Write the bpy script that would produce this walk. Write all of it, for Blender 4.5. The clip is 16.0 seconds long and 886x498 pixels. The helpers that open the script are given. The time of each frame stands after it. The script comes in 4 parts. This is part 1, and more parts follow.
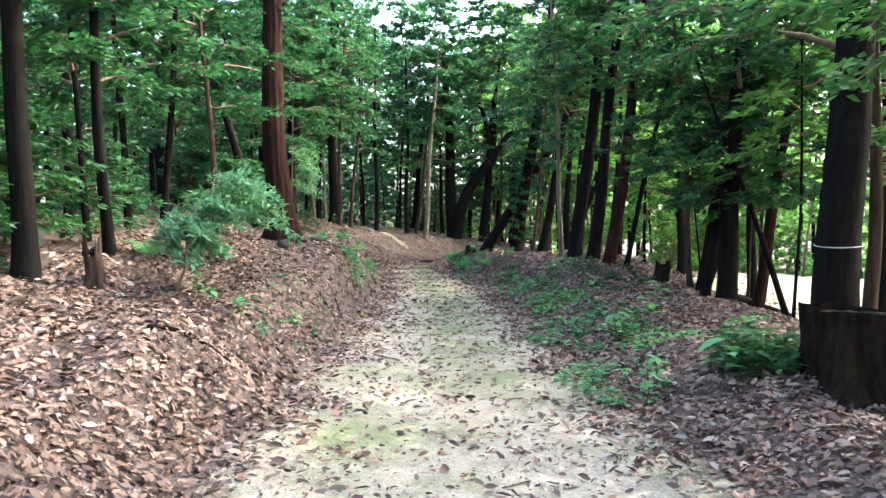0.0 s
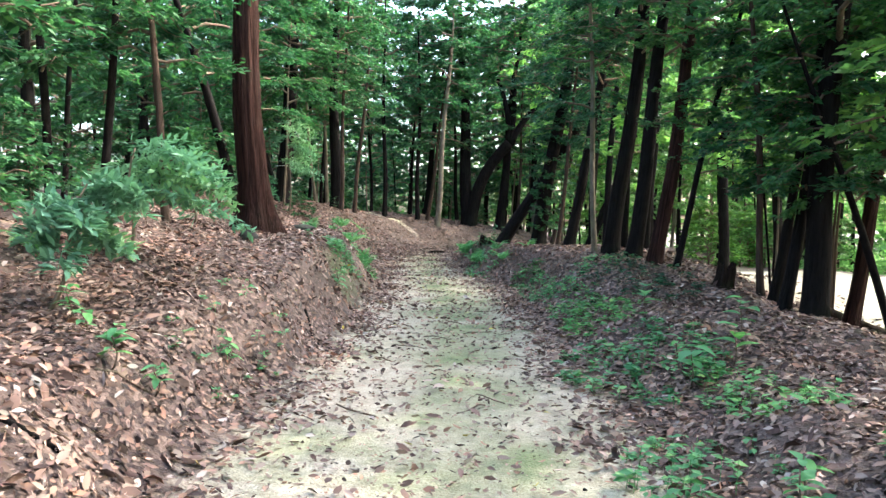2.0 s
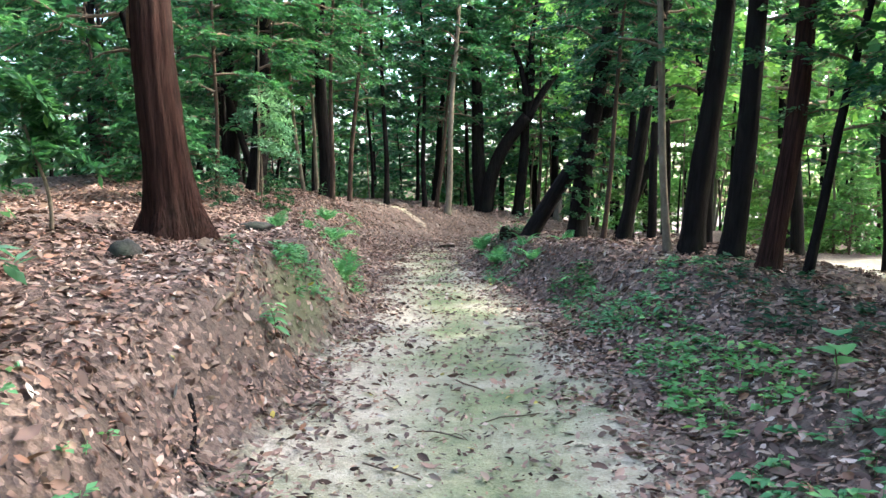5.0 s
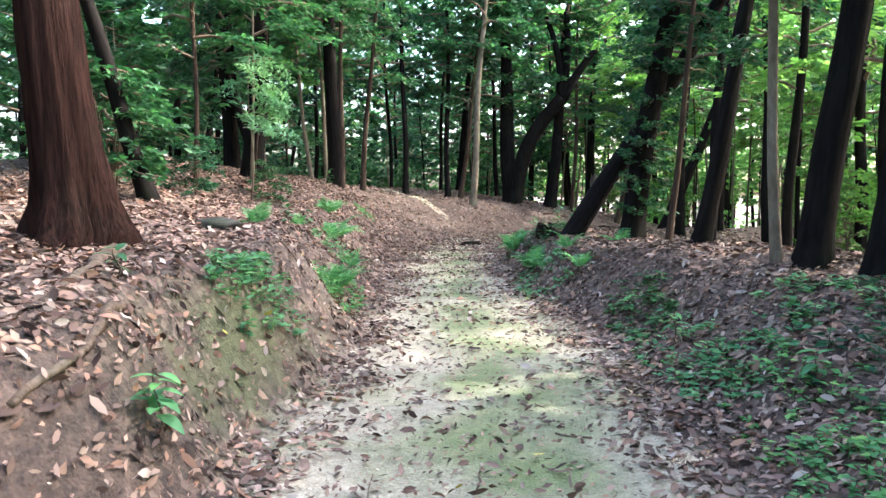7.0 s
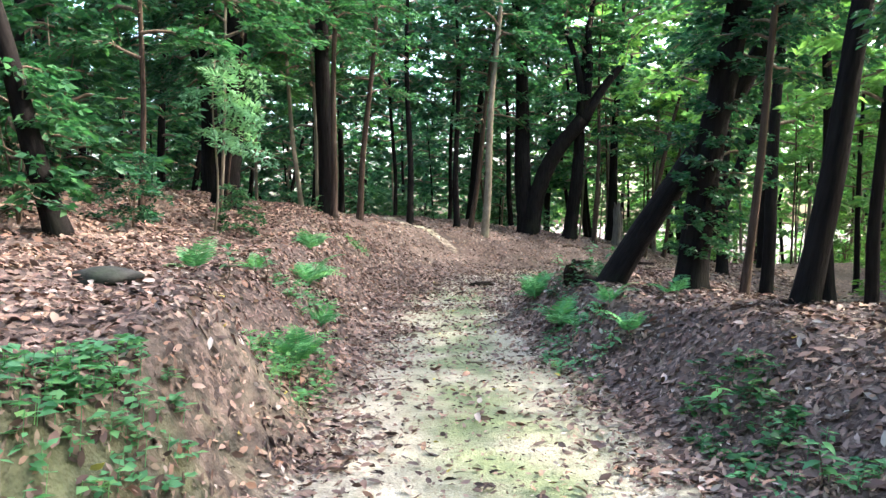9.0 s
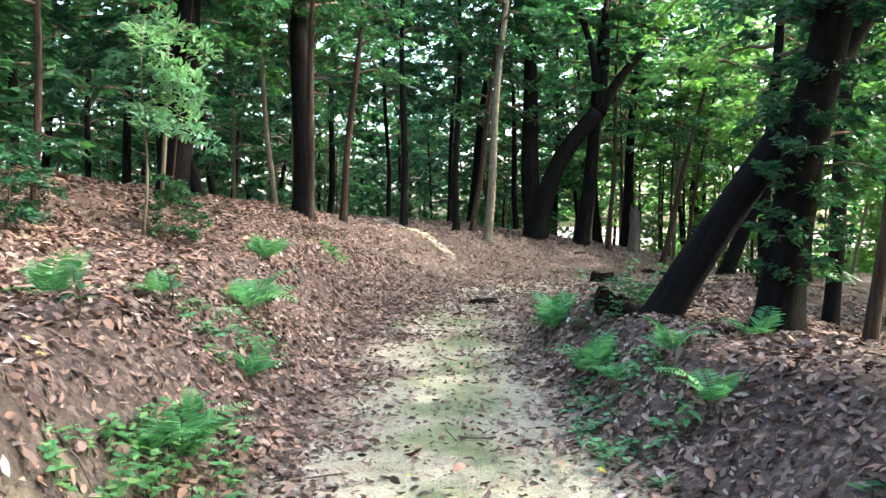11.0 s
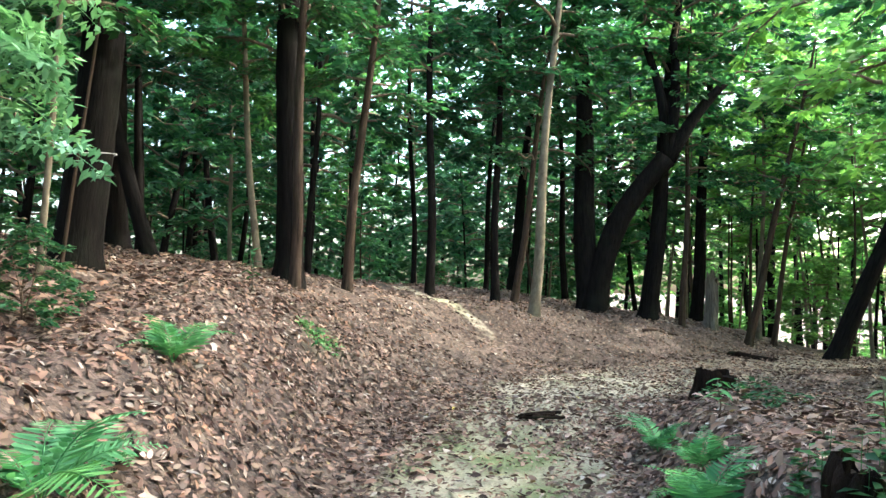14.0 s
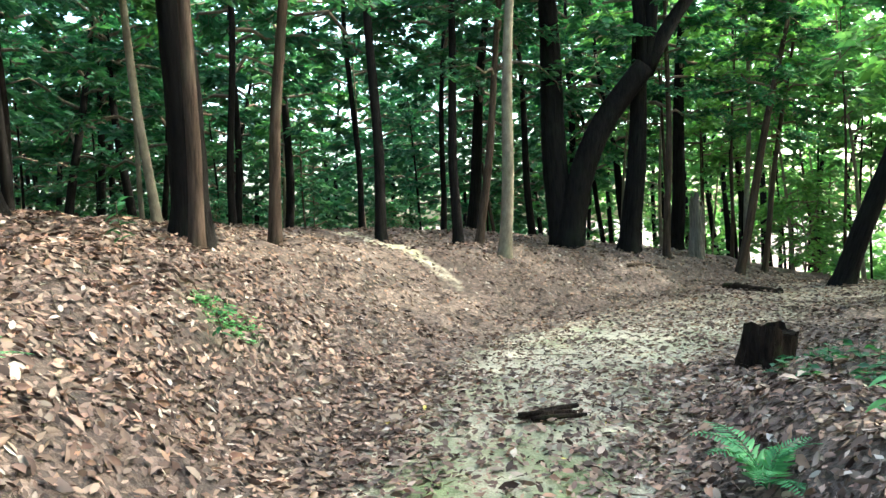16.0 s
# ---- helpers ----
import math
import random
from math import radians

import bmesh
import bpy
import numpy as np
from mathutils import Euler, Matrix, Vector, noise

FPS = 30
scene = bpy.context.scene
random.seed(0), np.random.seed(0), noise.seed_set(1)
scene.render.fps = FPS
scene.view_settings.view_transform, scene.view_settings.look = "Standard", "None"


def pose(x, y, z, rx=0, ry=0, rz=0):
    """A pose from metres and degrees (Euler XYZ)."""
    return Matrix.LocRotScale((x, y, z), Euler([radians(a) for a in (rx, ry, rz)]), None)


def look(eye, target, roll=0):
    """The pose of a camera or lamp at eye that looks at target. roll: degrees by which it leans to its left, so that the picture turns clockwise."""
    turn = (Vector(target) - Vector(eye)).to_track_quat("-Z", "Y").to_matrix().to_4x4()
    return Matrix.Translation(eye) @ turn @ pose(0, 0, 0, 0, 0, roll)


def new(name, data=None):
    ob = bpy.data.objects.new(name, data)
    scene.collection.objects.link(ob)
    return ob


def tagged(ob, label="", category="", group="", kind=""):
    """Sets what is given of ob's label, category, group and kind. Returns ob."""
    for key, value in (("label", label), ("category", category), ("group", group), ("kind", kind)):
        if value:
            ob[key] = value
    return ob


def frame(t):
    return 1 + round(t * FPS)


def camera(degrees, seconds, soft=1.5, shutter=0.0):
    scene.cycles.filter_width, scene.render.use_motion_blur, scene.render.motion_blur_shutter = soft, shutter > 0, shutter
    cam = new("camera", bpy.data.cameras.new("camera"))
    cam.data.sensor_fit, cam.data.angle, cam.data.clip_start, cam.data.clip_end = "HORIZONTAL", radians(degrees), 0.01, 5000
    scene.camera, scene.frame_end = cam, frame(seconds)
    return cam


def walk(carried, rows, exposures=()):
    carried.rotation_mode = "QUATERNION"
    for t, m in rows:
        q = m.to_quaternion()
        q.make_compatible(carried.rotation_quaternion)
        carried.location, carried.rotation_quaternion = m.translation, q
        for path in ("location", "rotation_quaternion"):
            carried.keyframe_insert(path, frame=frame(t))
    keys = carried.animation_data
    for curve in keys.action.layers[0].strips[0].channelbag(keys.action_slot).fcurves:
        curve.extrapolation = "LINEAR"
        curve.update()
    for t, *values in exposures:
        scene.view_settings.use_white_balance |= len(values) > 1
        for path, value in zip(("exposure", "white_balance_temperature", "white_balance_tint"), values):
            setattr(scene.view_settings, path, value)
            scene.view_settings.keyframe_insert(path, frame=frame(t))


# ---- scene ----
cam = camera(60.2, 16.0)
METRES, EYE, TILT, LEAN, TURN = 21.0, 1.5, -1.0, 0.0, 0.0
ROWS = [
    (0.0, 0.0, 0.0, 0.0, 0.0, 0.0, -0.0),
    (0.5, 0.0017, 0.0334, 0.0004, -1.4, -0.66, 0.08),
    (1.0, 0.0025, 0.0665, 0.0019, -0.48, -1.94, 0.36),
    (1.5, 0.0041, 0.0975, 0.0044, -0.93, -1.95, 1.51),
    (2.0, 0.0062, 0.1296, 0.0063, 1.23, -1.13, -0.77),
    (2.5, 0.0069, 0.1622, 0.0082, -1.17, -2.19, 0.98),
    (3.0, 0.0075, 0.1947, 0.0084, 0.93, -3.39, 1.29),
    (3.5, 0.007, 0.227, 0.0102, 0.98, -2.59, 0.97),
    (4.0, 0.0067, 0.2598, 0.0115, 1.58, -2.12, 0.48),
    (6.5, 0.002, 0.4181, 0.0169, 3.02, -2.88, 1.24),
    (7.0, 0.0015, 0.4498, 0.0172, 4.12, -3.08, 0.37),
    (7.5, -0.0005, 0.4809, 0.0189, 4.56, -3.2, 0.66),
    (8.0, -0.0006, 0.5123, 0.0211, 5.04, -1.07, 0.01),
    (10.5, -0.006, 0.6593, 0.0268, 4.98, -1.17, -0.1),
    (11.0, -0.0072, 0.6913, 0.0278, 5.15, -1.03, -0.71),
    (11.5, -0.0094, 0.7235, 0.0284, 5.53, -0.1, 0.88),
    (12.0, -0.011, 0.756, 0.0284, 6.37, -0.22, -0.93),
    (12.5, -0.015, 0.7867, 0.0307, 6.08, 1.59, 0.13),
    (13.0, -0.0171, 0.8165, 0.0307, 7.37, 0.92, -0.41),
    (13.5, -0.0218, 0.8469, 0.0324, 7.14, 0.45, 1.15),
    (14.0, -0.0244, 0.8782, 0.0345, 7.8, 3.81, -1.14),
    (14.5, -0.0282, 0.9067, 0.0368, 8.03, 1.6, -0.99),
    (15.0, -0.0313, 0.9367, 0.0388, 7.14, 0.28, -1.55),
    (15.5, -0.0375, 0.9658, 0.0398, 6.78, -1.43, 0.66),
    (16.0, -0.0422, 0.996, 0.0407, 4.23, -0.95, 2.31),
]
walk(cam, [(t, pose(0, 0, EYE, TILT, LEAN, TURN) @ pose(METRES * x, METRES * y, METRES * z, 90 + pitch, roll, yaw)) for t, x, y, z, yaw, pitch, roll in ROWS],
     exposures=[(0.0, 3.47, 6150, 9.0), (4.0, 3.5, 6100, 9.0), (7.0, 3.72, 6050, 12.0), (11.5, 3.68, 6200, 8.0), (13.0, 3.68, 6200, 5.0),
                (14.5, 3.55, 6200, -1.0), (15.2, 3.62, 6150, -4.0), (16.0, 3.8, 6150, -5.0)])

# ---- sky and sun ----
SUN_UP, SUN_TURN = 38.0, 72.0  # degrees above the horizon; clockwise from the way ahead
world = bpy.data.worlds.new("sky")
scene.world = world
world.use_nodes = True
sky = world.node_tree.nodes.new("ShaderNodeTexSky")
sky.sky_type, sky.sun_disc = "NISHITA", False
sky.sun_elevation, sky.sun_rotation = radians(SUN_UP), radians(SUN_TURN)
sky.air_density, sky.dust_density, sky.ozone_density = 1.0, 6.0, 1.0
world.node_tree.links.new(sky.outputs[0], world.node_tree.nodes["Background"].inputs[0])
world.node_tree.nodes["Background"].inputs[1].default_value = 0.15
sun = new("sun", bpy.data.lights.new("sun", "SUN"))
sun.data.energy, sun.data.angle, sun.data.color = 0.75, radians(0.6), (1.0, 0.95, 0.86)
_su, _st = radians(SUN_UP), radians(SUN_TURN)
sun.matrix_world = look((30 * math.cos(_su) * math.sin(_st), 30 * math.cos(_su) * math.cos(_st), 30 * math.sin(_su)), (0, 0, 0))


# ---- materials ----
def material(name, rough=0.8):
    m = bpy.data.materials.new(name)
    m.use_nodes = True
    b = m.node_tree.nodes["Principled BSDF"]
    b.inputs["Roughness"].default_value = rough
    return m, m.node_tree.nodes, m.node_tree.links, b


def ramp(nodes, stops):
    r = nodes.new("ShaderNodeValToRGB")
    while len(r.color_ramp.elements) < len(stops):
        r.color_ramp.elements.new(0.5)
    for e, (p, c) in zip(r.color_ramp.elements, stops):
        e.position, e.color = p, (*c, 1)
    return r


def noise_node(nodes, links, scale, detail=4.0, vector=None, rough=0.6):
    n = nodes.new("ShaderNodeTexNoise")
    n.inputs["Scale"].default_value, n.inputs["Detail"].default_value, n.inputs["Roughness"].default_value = scale, detail, rough
    if vector is not None:
        links.new(vector, n.inputs["Vector"])
    return n


def coords(nodes, links, stretch=(1, 1, 1), kind="Object"):
    c, m = nodes.new("ShaderNodeTexCoord"), nodes.new("ShaderNodeMapping")
    m.inputs["Scale"].default_value = stretch
    links.new(c.outputs[kind], m.inputs["Vector"])
    return m.outputs[0]


def blend(nodes, links, fac, a, b, mode="MIX"):
    m = nodes.new("ShaderNodeMix")
    m.data_type, m.blend_type = "RGBA", mode
    for socket, v in ((m.inputs[0], fac), (m.inputs[6], a), (m.inputs[7], b)):
        if isinstance(v, (int, float)):
            socket.default_value = v
        elif isinstance(v, tuple):
            socket.default_value = (*v, 1)
        else:
            links.new(v, socket)
    return m.outputs[2]


def relief(nodes, links, bsdf, height_socket, strength, distance):
    b = nodes.new("ShaderNodeBump")
    b.inputs["Strength"].default_value, b.inputs["Distance"].default_value = strength, distance
    links.new(height_socket, b.inputs["Height"])
    links.new(b.outputs[0], bsdf.inputs["Normal"])


def leaf_material(name, stops, rough=0.45, through_light=0.4, tone=0.25):
    """Foliage: each leaf its own shade, thin enough to let light through."""
    m, n, l, b = material(name, rough)
    b.inputs["Specular IOR Level"].default_value = 0.18
    g = n.new("ShaderNodeNewGeometry")
    r = ramp(n, stops)
    l.new(g.outputs["Random Per Island"], r.inputs[0])
    big = noise_node(n, l, 0.5, 2.0, coords(n, l, kind="Object"))
    dark = ramp(n, [(0.3, (1 - tone,) * 3), (0.7, (1 + tone * 0.4,) * 3)])
    l.new(big.outputs[0], dark.inputs[0])
    info = n.new("ShaderNodeObjectInfo")
    shade = ramp(n, [(0.0, (0.72, 0.8, 0.78)), (0.5, (1, 1, 1)), (1.0, (1.2, 1.12, 0.8))])
    l.new(info.outputs["Random"], shade.inputs[0])
    c = blend(n, l, 1.0, blend(n, l, 1.0, r.outputs[0], dark.outputs[0], "MULTIPLY"), shade.outputs[0], "MULTIPLY")
    l.new(c, b.inputs["Base Color"])
    if through_light > 0:
        t, x = n.new("ShaderNodeBsdfTranslucent"), n.new("ShaderNodeMixShader")
        warm = blend(n, l, 1.0, c, (1.12, 1.35, 0.95), "MULTIPLY")
        l.new(warm, t.inputs["Color"])
        x.inputs[0].default_value = through_light
        l.new(b.outputs[0], x.inputs[1])
        l.new(t.outputs[0], x.inputs[2])
        l.new(x.outputs[0], n["Material Output"].inputs["Surface"])
    return m


def bark_material(name, dark, light, lichen, furrow=(14, 14, 1.6), moss=0.35, deep=0.02):
    m, n, l, b = material(name, 0.9)
    b.inputs["Specular IOR Level"].default_value = 0.04
    v = coords(n, l, furrow)
    a = noise_node(n, l, 1.6, 7.0, v, 0.7)
    r = ramp(n, [(0.32, dark), (0.7, light)])
    l.new(a.outputs[0], r.inputs[0])
    spots = noise_node(n, l, 2.3, 5.0, coords(n, l, (1, 1, 0.6)))
    mask = ramp(n, [(0.52, (0, 0, 0)), (0.72, (moss, moss, moss))])
    l.new(spots.outputs[0], mask.inputs[0])
    l.new(blend(n, l, mask.outputs[0], r.outputs[0], lichen), b.inputs["Base Color"])
    relief(n, l, b, a.outputs[0], 0.9, deep)
    return m


LEAF_DARK = leaf_material("evergreen leaves", [(0.0, (0.015, 0.058, 0.032)), (0.55, (0.028, 0.097, 0.05)), (1.0, (0.055, 0.15, 0.062))])
LEAF_MID = leaf_material("fresh leaves", [(0.0, (0.025, 0.085, 0.04)), (0.6, (0.047, 0.14, 0.058)), (1.0, (0.09, 0.205, 0.068))], 0.5, 0.38)
# lit copy of the leaves: sunshine is put into this yellow-green colour
LEAF_SUNLIT = leaf_material("sunlit yellow-green leaves", [(0.0, (0.075, 0.18, 0.062)), (0.6, (0.13, 0.265, 0.085)), (1.0, (0.21, 0.36, 0.115))], 0.5, 0.55)
LEAF_BLUE = leaf_material("soft blue-green needles", [(0.0, (0.10, 0.22, 0.14)), (1.0, (0.20, 0.37, 0.24))], 0.6, 0.35)
LEAF_SEED = leaf_material("seedling leaves", [(0.0, (0.065, 0.19, 0.08)), (0.7, (0.115, 0.29, 0.12)), (1.0, (0.20, 0.36, 0.125))], 0.5, 0.35, 0.1)
LEAF_FERN = leaf_material("fern green", [(0.0, (0.08, 0.23, 0.10)), (1.0, (0.165, 0.39, 0.165))], 0.55, 0.35, 0.1)
LITTER = leaf_material("dry fallen leaves", [(0.0, (0.045, 0.026, 0.020)), (0.22, (0.105, 0.060, 0.045)), (0.48, (0.21, 0.128, 0.098)), (0.72, (0.32, 0.22, 0.17)),
                                             (0.85, (0.30, 0.155, 0.10)), (0.93, (0.38, 0.235, 0.175)), (1.0, (0.50, 0.41, 0.35))], 0.65, 0.0, 0.3)
LEAF_YELLOW = leaf_material("fresh yellow leaves", [(0.0, (0.45, 0.32, 0.06)), (1.0, (0.62, 0.5, 0.12))], 0.5, 0.0, 0.1)
# darker than wet bark: the trunks' backlit shade is put into the colour
BARK_DARK = bark_material("dark wet backlit bark", (0.004, 0.0035, 0.0034), (0.015, 0.0125, 0.011), (0.02, 0.025, 0.016))
BARK_CEDAR = bark_material("reddish stringy bark", (0.006, 0.0035, 0.003), (0.06, 0.030, 0.023), (0.05, 0.043, 0.032), (20, 20, 0.8), 0.3, 0.06)
BARK_BROWN = bark_material("brown bark", (0.02, 0.014, 0.010), (0.08, 0.054, 0.04), (0.07, 0.075, 0.045))
BARK_PALE = bark_material("pale smooth bark", (0.085, 0.07, 0.05), (0.21, 0.175, 0.125), (0.14, 0.16, 0.09), (5, 5, 2.5))
TWIG = bark_material("twig bark", (0.07, 0.05, 0.036), (0.2, 0.15, 0.11), (0.2, 0.2, 0.14))
WOOD_OLD = bark_material("weathered stump wood", (0.006, 0.0045, 0.004), (0.032, 0.021, 0.015), (0.03, 0.046, 0.016), (9, 9, 2), 0.6, 0.05)
WOOD_CUT = bark_material("grey cut wood", (0.06, 0.05, 0.04), (0.22, 0.185, 0.145), (0.12, 0.13, 0.07), (20, 20, 2))
STONE = bark_material("dark mossy stone", (0.018, 0.018, 0.017), (0.07, 0.068, 0.06), (0.03, 0.05, 0.02), (5, 5, 5), 0.6)


def ground_material():
    """Sandy trodden path with moss, dark soil and leaf mould beside it, pale dry earth in the clearing."""
    m, n, l, b = material("forest floor", 0.95)
    # this mask also carries the painted sun patches
    at = n.new("ShaderNodeAttribute")
    at.attribute_name = "trodden"
    fl = n.new("ShaderNodeAttribute")
    fl.attribute_name = "open_field"
    v = coords(n, l)
    fine, mid, large = noise_node(n, l, 38, 6, v, 0.75), noise_node(n, l, 5.5, 6, v, 0.7), noise_node(n, l, 0.9, 5, v, 0.65)
    grit = n.new("ShaderNodeTexVoronoi")
    grit.inputs["Scale"].default_value = 55
    l.new(v, grit.inputs["Vector"])
    sand = ramp(n, [(0.28, (0.24, 0.20, 0.145)), (0.5, (0.40, 0.35, 0.265)), (0.72, (0.54, 0.485, 0.385))])
    l.new(fine.outputs[0], sand.inputs[0])
    wet = ramp(n, [(0.35, (0.62, 0.6, 0.55)), (0.62, (1.05, 1.03, 1.0))])
    l.new(mid.outputs[0], wet.inputs[0])
    path = blend(n, l, 0.8, sand.outputs[0], wet.outputs[0], "MULTIPLY")
    mossy = ramp(n, [(0.47, (0, 0, 0)), (0.62, (0.55, 0.55, 0.55))])
    l.new(large.outputs[0], mossy.inputs[0])
    moss = ramp(n, [(0.3, (0.075, 0.105, 0.035)), (0.7, (0.17, 0.205, 0.075))])
    l.new(mid.outputs[0], moss.inputs[0])
    path = blend(n, l, mossy.outputs[0], path, moss.outputs[0])
    strip = n.new("ShaderNodeAttribute")
    strip.attribute_name = "moss_band"
    path = blend(n, l, strip.outputs["Fac"], path, moss.outputs[0])
    soil = ramp(n, [(0.3, (0.028, 0.019, 0.014)), (0.55, (0.075, 0.05, 0.037)), (0.75, (0.15, 0.105, 0.078))])
    l.new(mid.outputs[0], soil.inputs[0])
    scraps = n.new("ShaderNodeTexVoronoi")
    scraps.inputs["Scale"].default_value = 26
    l.new(v, scraps.inputs["Vector"])
    apart = n.new("ShaderNodeSeparateColor")
    l.new(scraps.outputs["Color"], apart.inputs[0])
    mould = ramp(n, [(0.0, (0.03, 0.019, 0.015)), (0.4, (0.075, 0.048, 0.036)), (0.75, (0.15, 0.10, 0.075)), (1.0, (0.26, 0.18, 0.14))])
    l.new(apart.outputs[0], mould.inputs[0])
    spread_mould = ramp(n, [(0.4, (0.15, 0.15, 0.15)), (0.6, (0.8, 0.8, 0.8))])
    l.new(large.outputs[0], spread_mould.inputs[0])
    earth = blend(n, l, spread_mould.outputs[0], soil.outputs[0], mould.outputs[0])
    ragged = n.new("ShaderNodeMath")
    ragged.operation = "MULTIPLY_ADD"
    ragged.inputs[1].default_value, ragged.inputs[2].default_value = 0.9, -0.45
    l.new(mid.outputs[0], ragged.inputs[0])
    edge = n.new("ShaderNodeMath")
    edge.operation = "ADD"
    l.new(at.outputs["Fac"], edge.inputs[0])
    l.new(ragged.outputs[0], edge.inputs[1])
    mask = ramp(n, [(0.35, (0, 0, 0)), (0.65, (1, 1, 1))])
    l.new(edge.outputs[0], mask.inputs[0])
    c = blend(n, l, mask.outputs[0], earth, path)
    film = n.new("ShaderNodeAttribute")
    film.attribute_name = "moss_film"
    c = blend(n, l, film.outputs["Fac"], c, blend(n, l, 0.45, moss.outputs[0], soil.outputs[0]))
    field = ramp(n, [(0.3, (0.36, 0.31, 0.22)), (0.7, (0.58, 0.53, 0.42))])
    l.new(mid.outputs[0], field.inputs[0])
    l.new(blend(n, l, fl.outputs["Fac"], c, field.outputs[0]), b.inputs["Base Color"])
    h = n.new("ShaderNodeMath")
    h.operation = "ADD"
    l.new(fine.outputs[0], h.inputs[0])
    l.new(grit.outputs["Distance"], h.inputs[1])
    relief(n, l, b, h.outputs[0], 0.5, 0.02)
    return m


GROUND = ground_material()


# ---- ground shape: cross-sections of the sunken path, from south to north ----
PATH = {  # y: path centre, half width, height
    -30: (0.1, 1.5, -0.2),
    0: (0.1, 1.45, 0.05),
    7: (0.05, 1.35, 0.165),
    12.5: (-0.05, 1.2, 0.25),
    16: (-0.15, 1.15, 0.3),
    20: (-0.55, 1.0, 0.39),
    24: (-0.88, 0.85, 0.5),
    28: (-0.3, 1.15, 0.6),
    32: (1.7, 1.9, 0.48),
    36: (5.4, 2.2, 0.46),
    42: (11.5, 2.0, 0.35),
    60: (26.0, 2.5, -0.3),
}
LEFT_BANK = {  # y: run from the path, height of the shoulder, height beyond
    -30: (1.3, 0.3, 0.5),
    0: (1.2, 0.55, 0.8),
    7: (0.95, 0.75, 1.15),
    12.5: (0.75, 1.2, 1.65),
    16: (0.75, 1.22, 1.65),
    20: (1.45, 1.35, 1.9),
    24: (2.0, 1.52, 2.45),
    28: (3.2, 2.1, 2.4),
    32: (4.0, 1.85, 2.2),
    36: (3.9, 1.45, 1.9),
    42: (5.0, 1.15, 1.5),
    60: (6.0, 0.6, 0.6),
}
RIGHT_BANK = {  # y: run from the path, height of the crest, height beyond
    -30: (1.5, 0.1, -0.5),
    0: (1.5, 0.25, -0.3),
    7: (1.0, 0.37, -0.25),
    12.5: (1.4, 0.62, -0.35),
    16: (1.6, 1.0, -0.3),
    20: (0.9, 1.0, 0.3),
    24: (0.85, 1.0, 0.2),
    28: (1.0, 0.62, 0.1),
    32: (1.2, 0.55, 0.0),
    36: (1.5, 0.5, 0.0),
    42: (2.0, 0.4, 0.0),
    60: (2.0, 0.1, -0.2),
}
_SY = np.array(sorted(PATH), float)
_SV = np.array([PATH[k] + LEFT_BANK[k] + RIGHT_BANK[k] for k in sorted(PATH)], float)


def smooth(a, b, v):
    u = np.clip((v - a) / (b - a), 0, 1)
    return u * u * (3 - 2 * u)


def section(y):
    """The cross-section's nine values at y, eased between the stations."""
    y = np.asarray(y, float)
    i = np.clip(np.searchsorted(_SY, y) - 1, 0, len(_SY) - 2)
    u = np.clip((y - _SY[i]) / (_SY[i + 1] - _SY[i]), 0, 1)
    lo, hi = _SV[np.clip(i - 1, 0, None)], _SV[np.clip(i + 2, None, len(_SY) - 1)]
    a, b = _SV[i], _SV[i + 1]
    span = (_SY[i + 1] - _SY[i])[..., None]
    ma = (b - lo) / np.maximum(_SY[i + 1] - _SY[np.clip(i - 1, 0, None)], 1e-6)[..., None] * span
    mb = (hi - a) / np.maximum(_SY[np.clip(i + 2, None, len(_SY) - 1)] - _SY[i], 1e-6)[..., None] * span
    u = u[..., None]
    v = (2 * u**3 - 3 * u**2 + 1) * a + (u**3 - 2 * u**2 + u) * ma + (3 * u**2 - 2 * u**3) * b + (u**3 - u**2) * mb
    return np.moveaxis(v, -1, 0)


def waves(x, y, size, seed):
    """Smooth uneven relief between about -1 and 1."""
    r = np.random.RandomState(seed)
    out = 0
    for k in range(7):
        a, p, f = r.uniform(0, 6.28), r.uniform(0, 6.28), r.uniform(0.6, 1.7) / size * 6.28
        out = out + np.sin(f * (x * np.cos(a) + y * np.sin(a)) + p + 1.3 * np.sin(0.6 * f * (x * np.sin(a) - y * np.cos(a)) + 2 * p))
    return out / 4.0


def edges(y):
    xc, hw = section(y)[:2]
    wob = 0.12 * waves(0 * np.asarray(y, float), y, 3.1, 5)
    return xc - hw + wob, xc + hw - 0.1 * waves(0 * np.asarray(y, float), y, 2.7, 6)


def height(x, y):
    """The ground's height."""
    x, y = np.asarray(x, float), np.asarray(y, float)
    xc, hw, zp, rl, hl, fl, rr, hr, fr = section(y)
    xl, xr = edges(y)
    left, right = xl - x, x - xr
    z = zp - 0.02 * np.clip(1 - ((x - xc) / hw) ** 2, 0, 1)
    z = z + (hl - zp) * smooth(0, 1, left / rl) + (fl - hl) * smooth(0, 1, (left - rl * 0.9) / 3.5)
    z = z + (hr - zp) * smooth(0, 1, right / rr) + (fr - hr) * smooth(0, 1, (right - rr - 1.0) / 3.5)
    off = smooth(0.0, 0.8, np.maximum(left, right))
    z = z + (0.012 + 0.05 * off) * waves(x, y, 1.3, 1) + 0.07 * off * waves(x, y, 4.5, 2)
    # the land falls away behind the crest and beyond the rise
    z = z - 3.2 * smooth(0, 1, (y - 37.5 + 0.25 * np.clip(x, 0, 6)) / 26) - 1.2 * smooth(8, 24, -x) - 1.3 * smooth(9, 30, x)
    return z


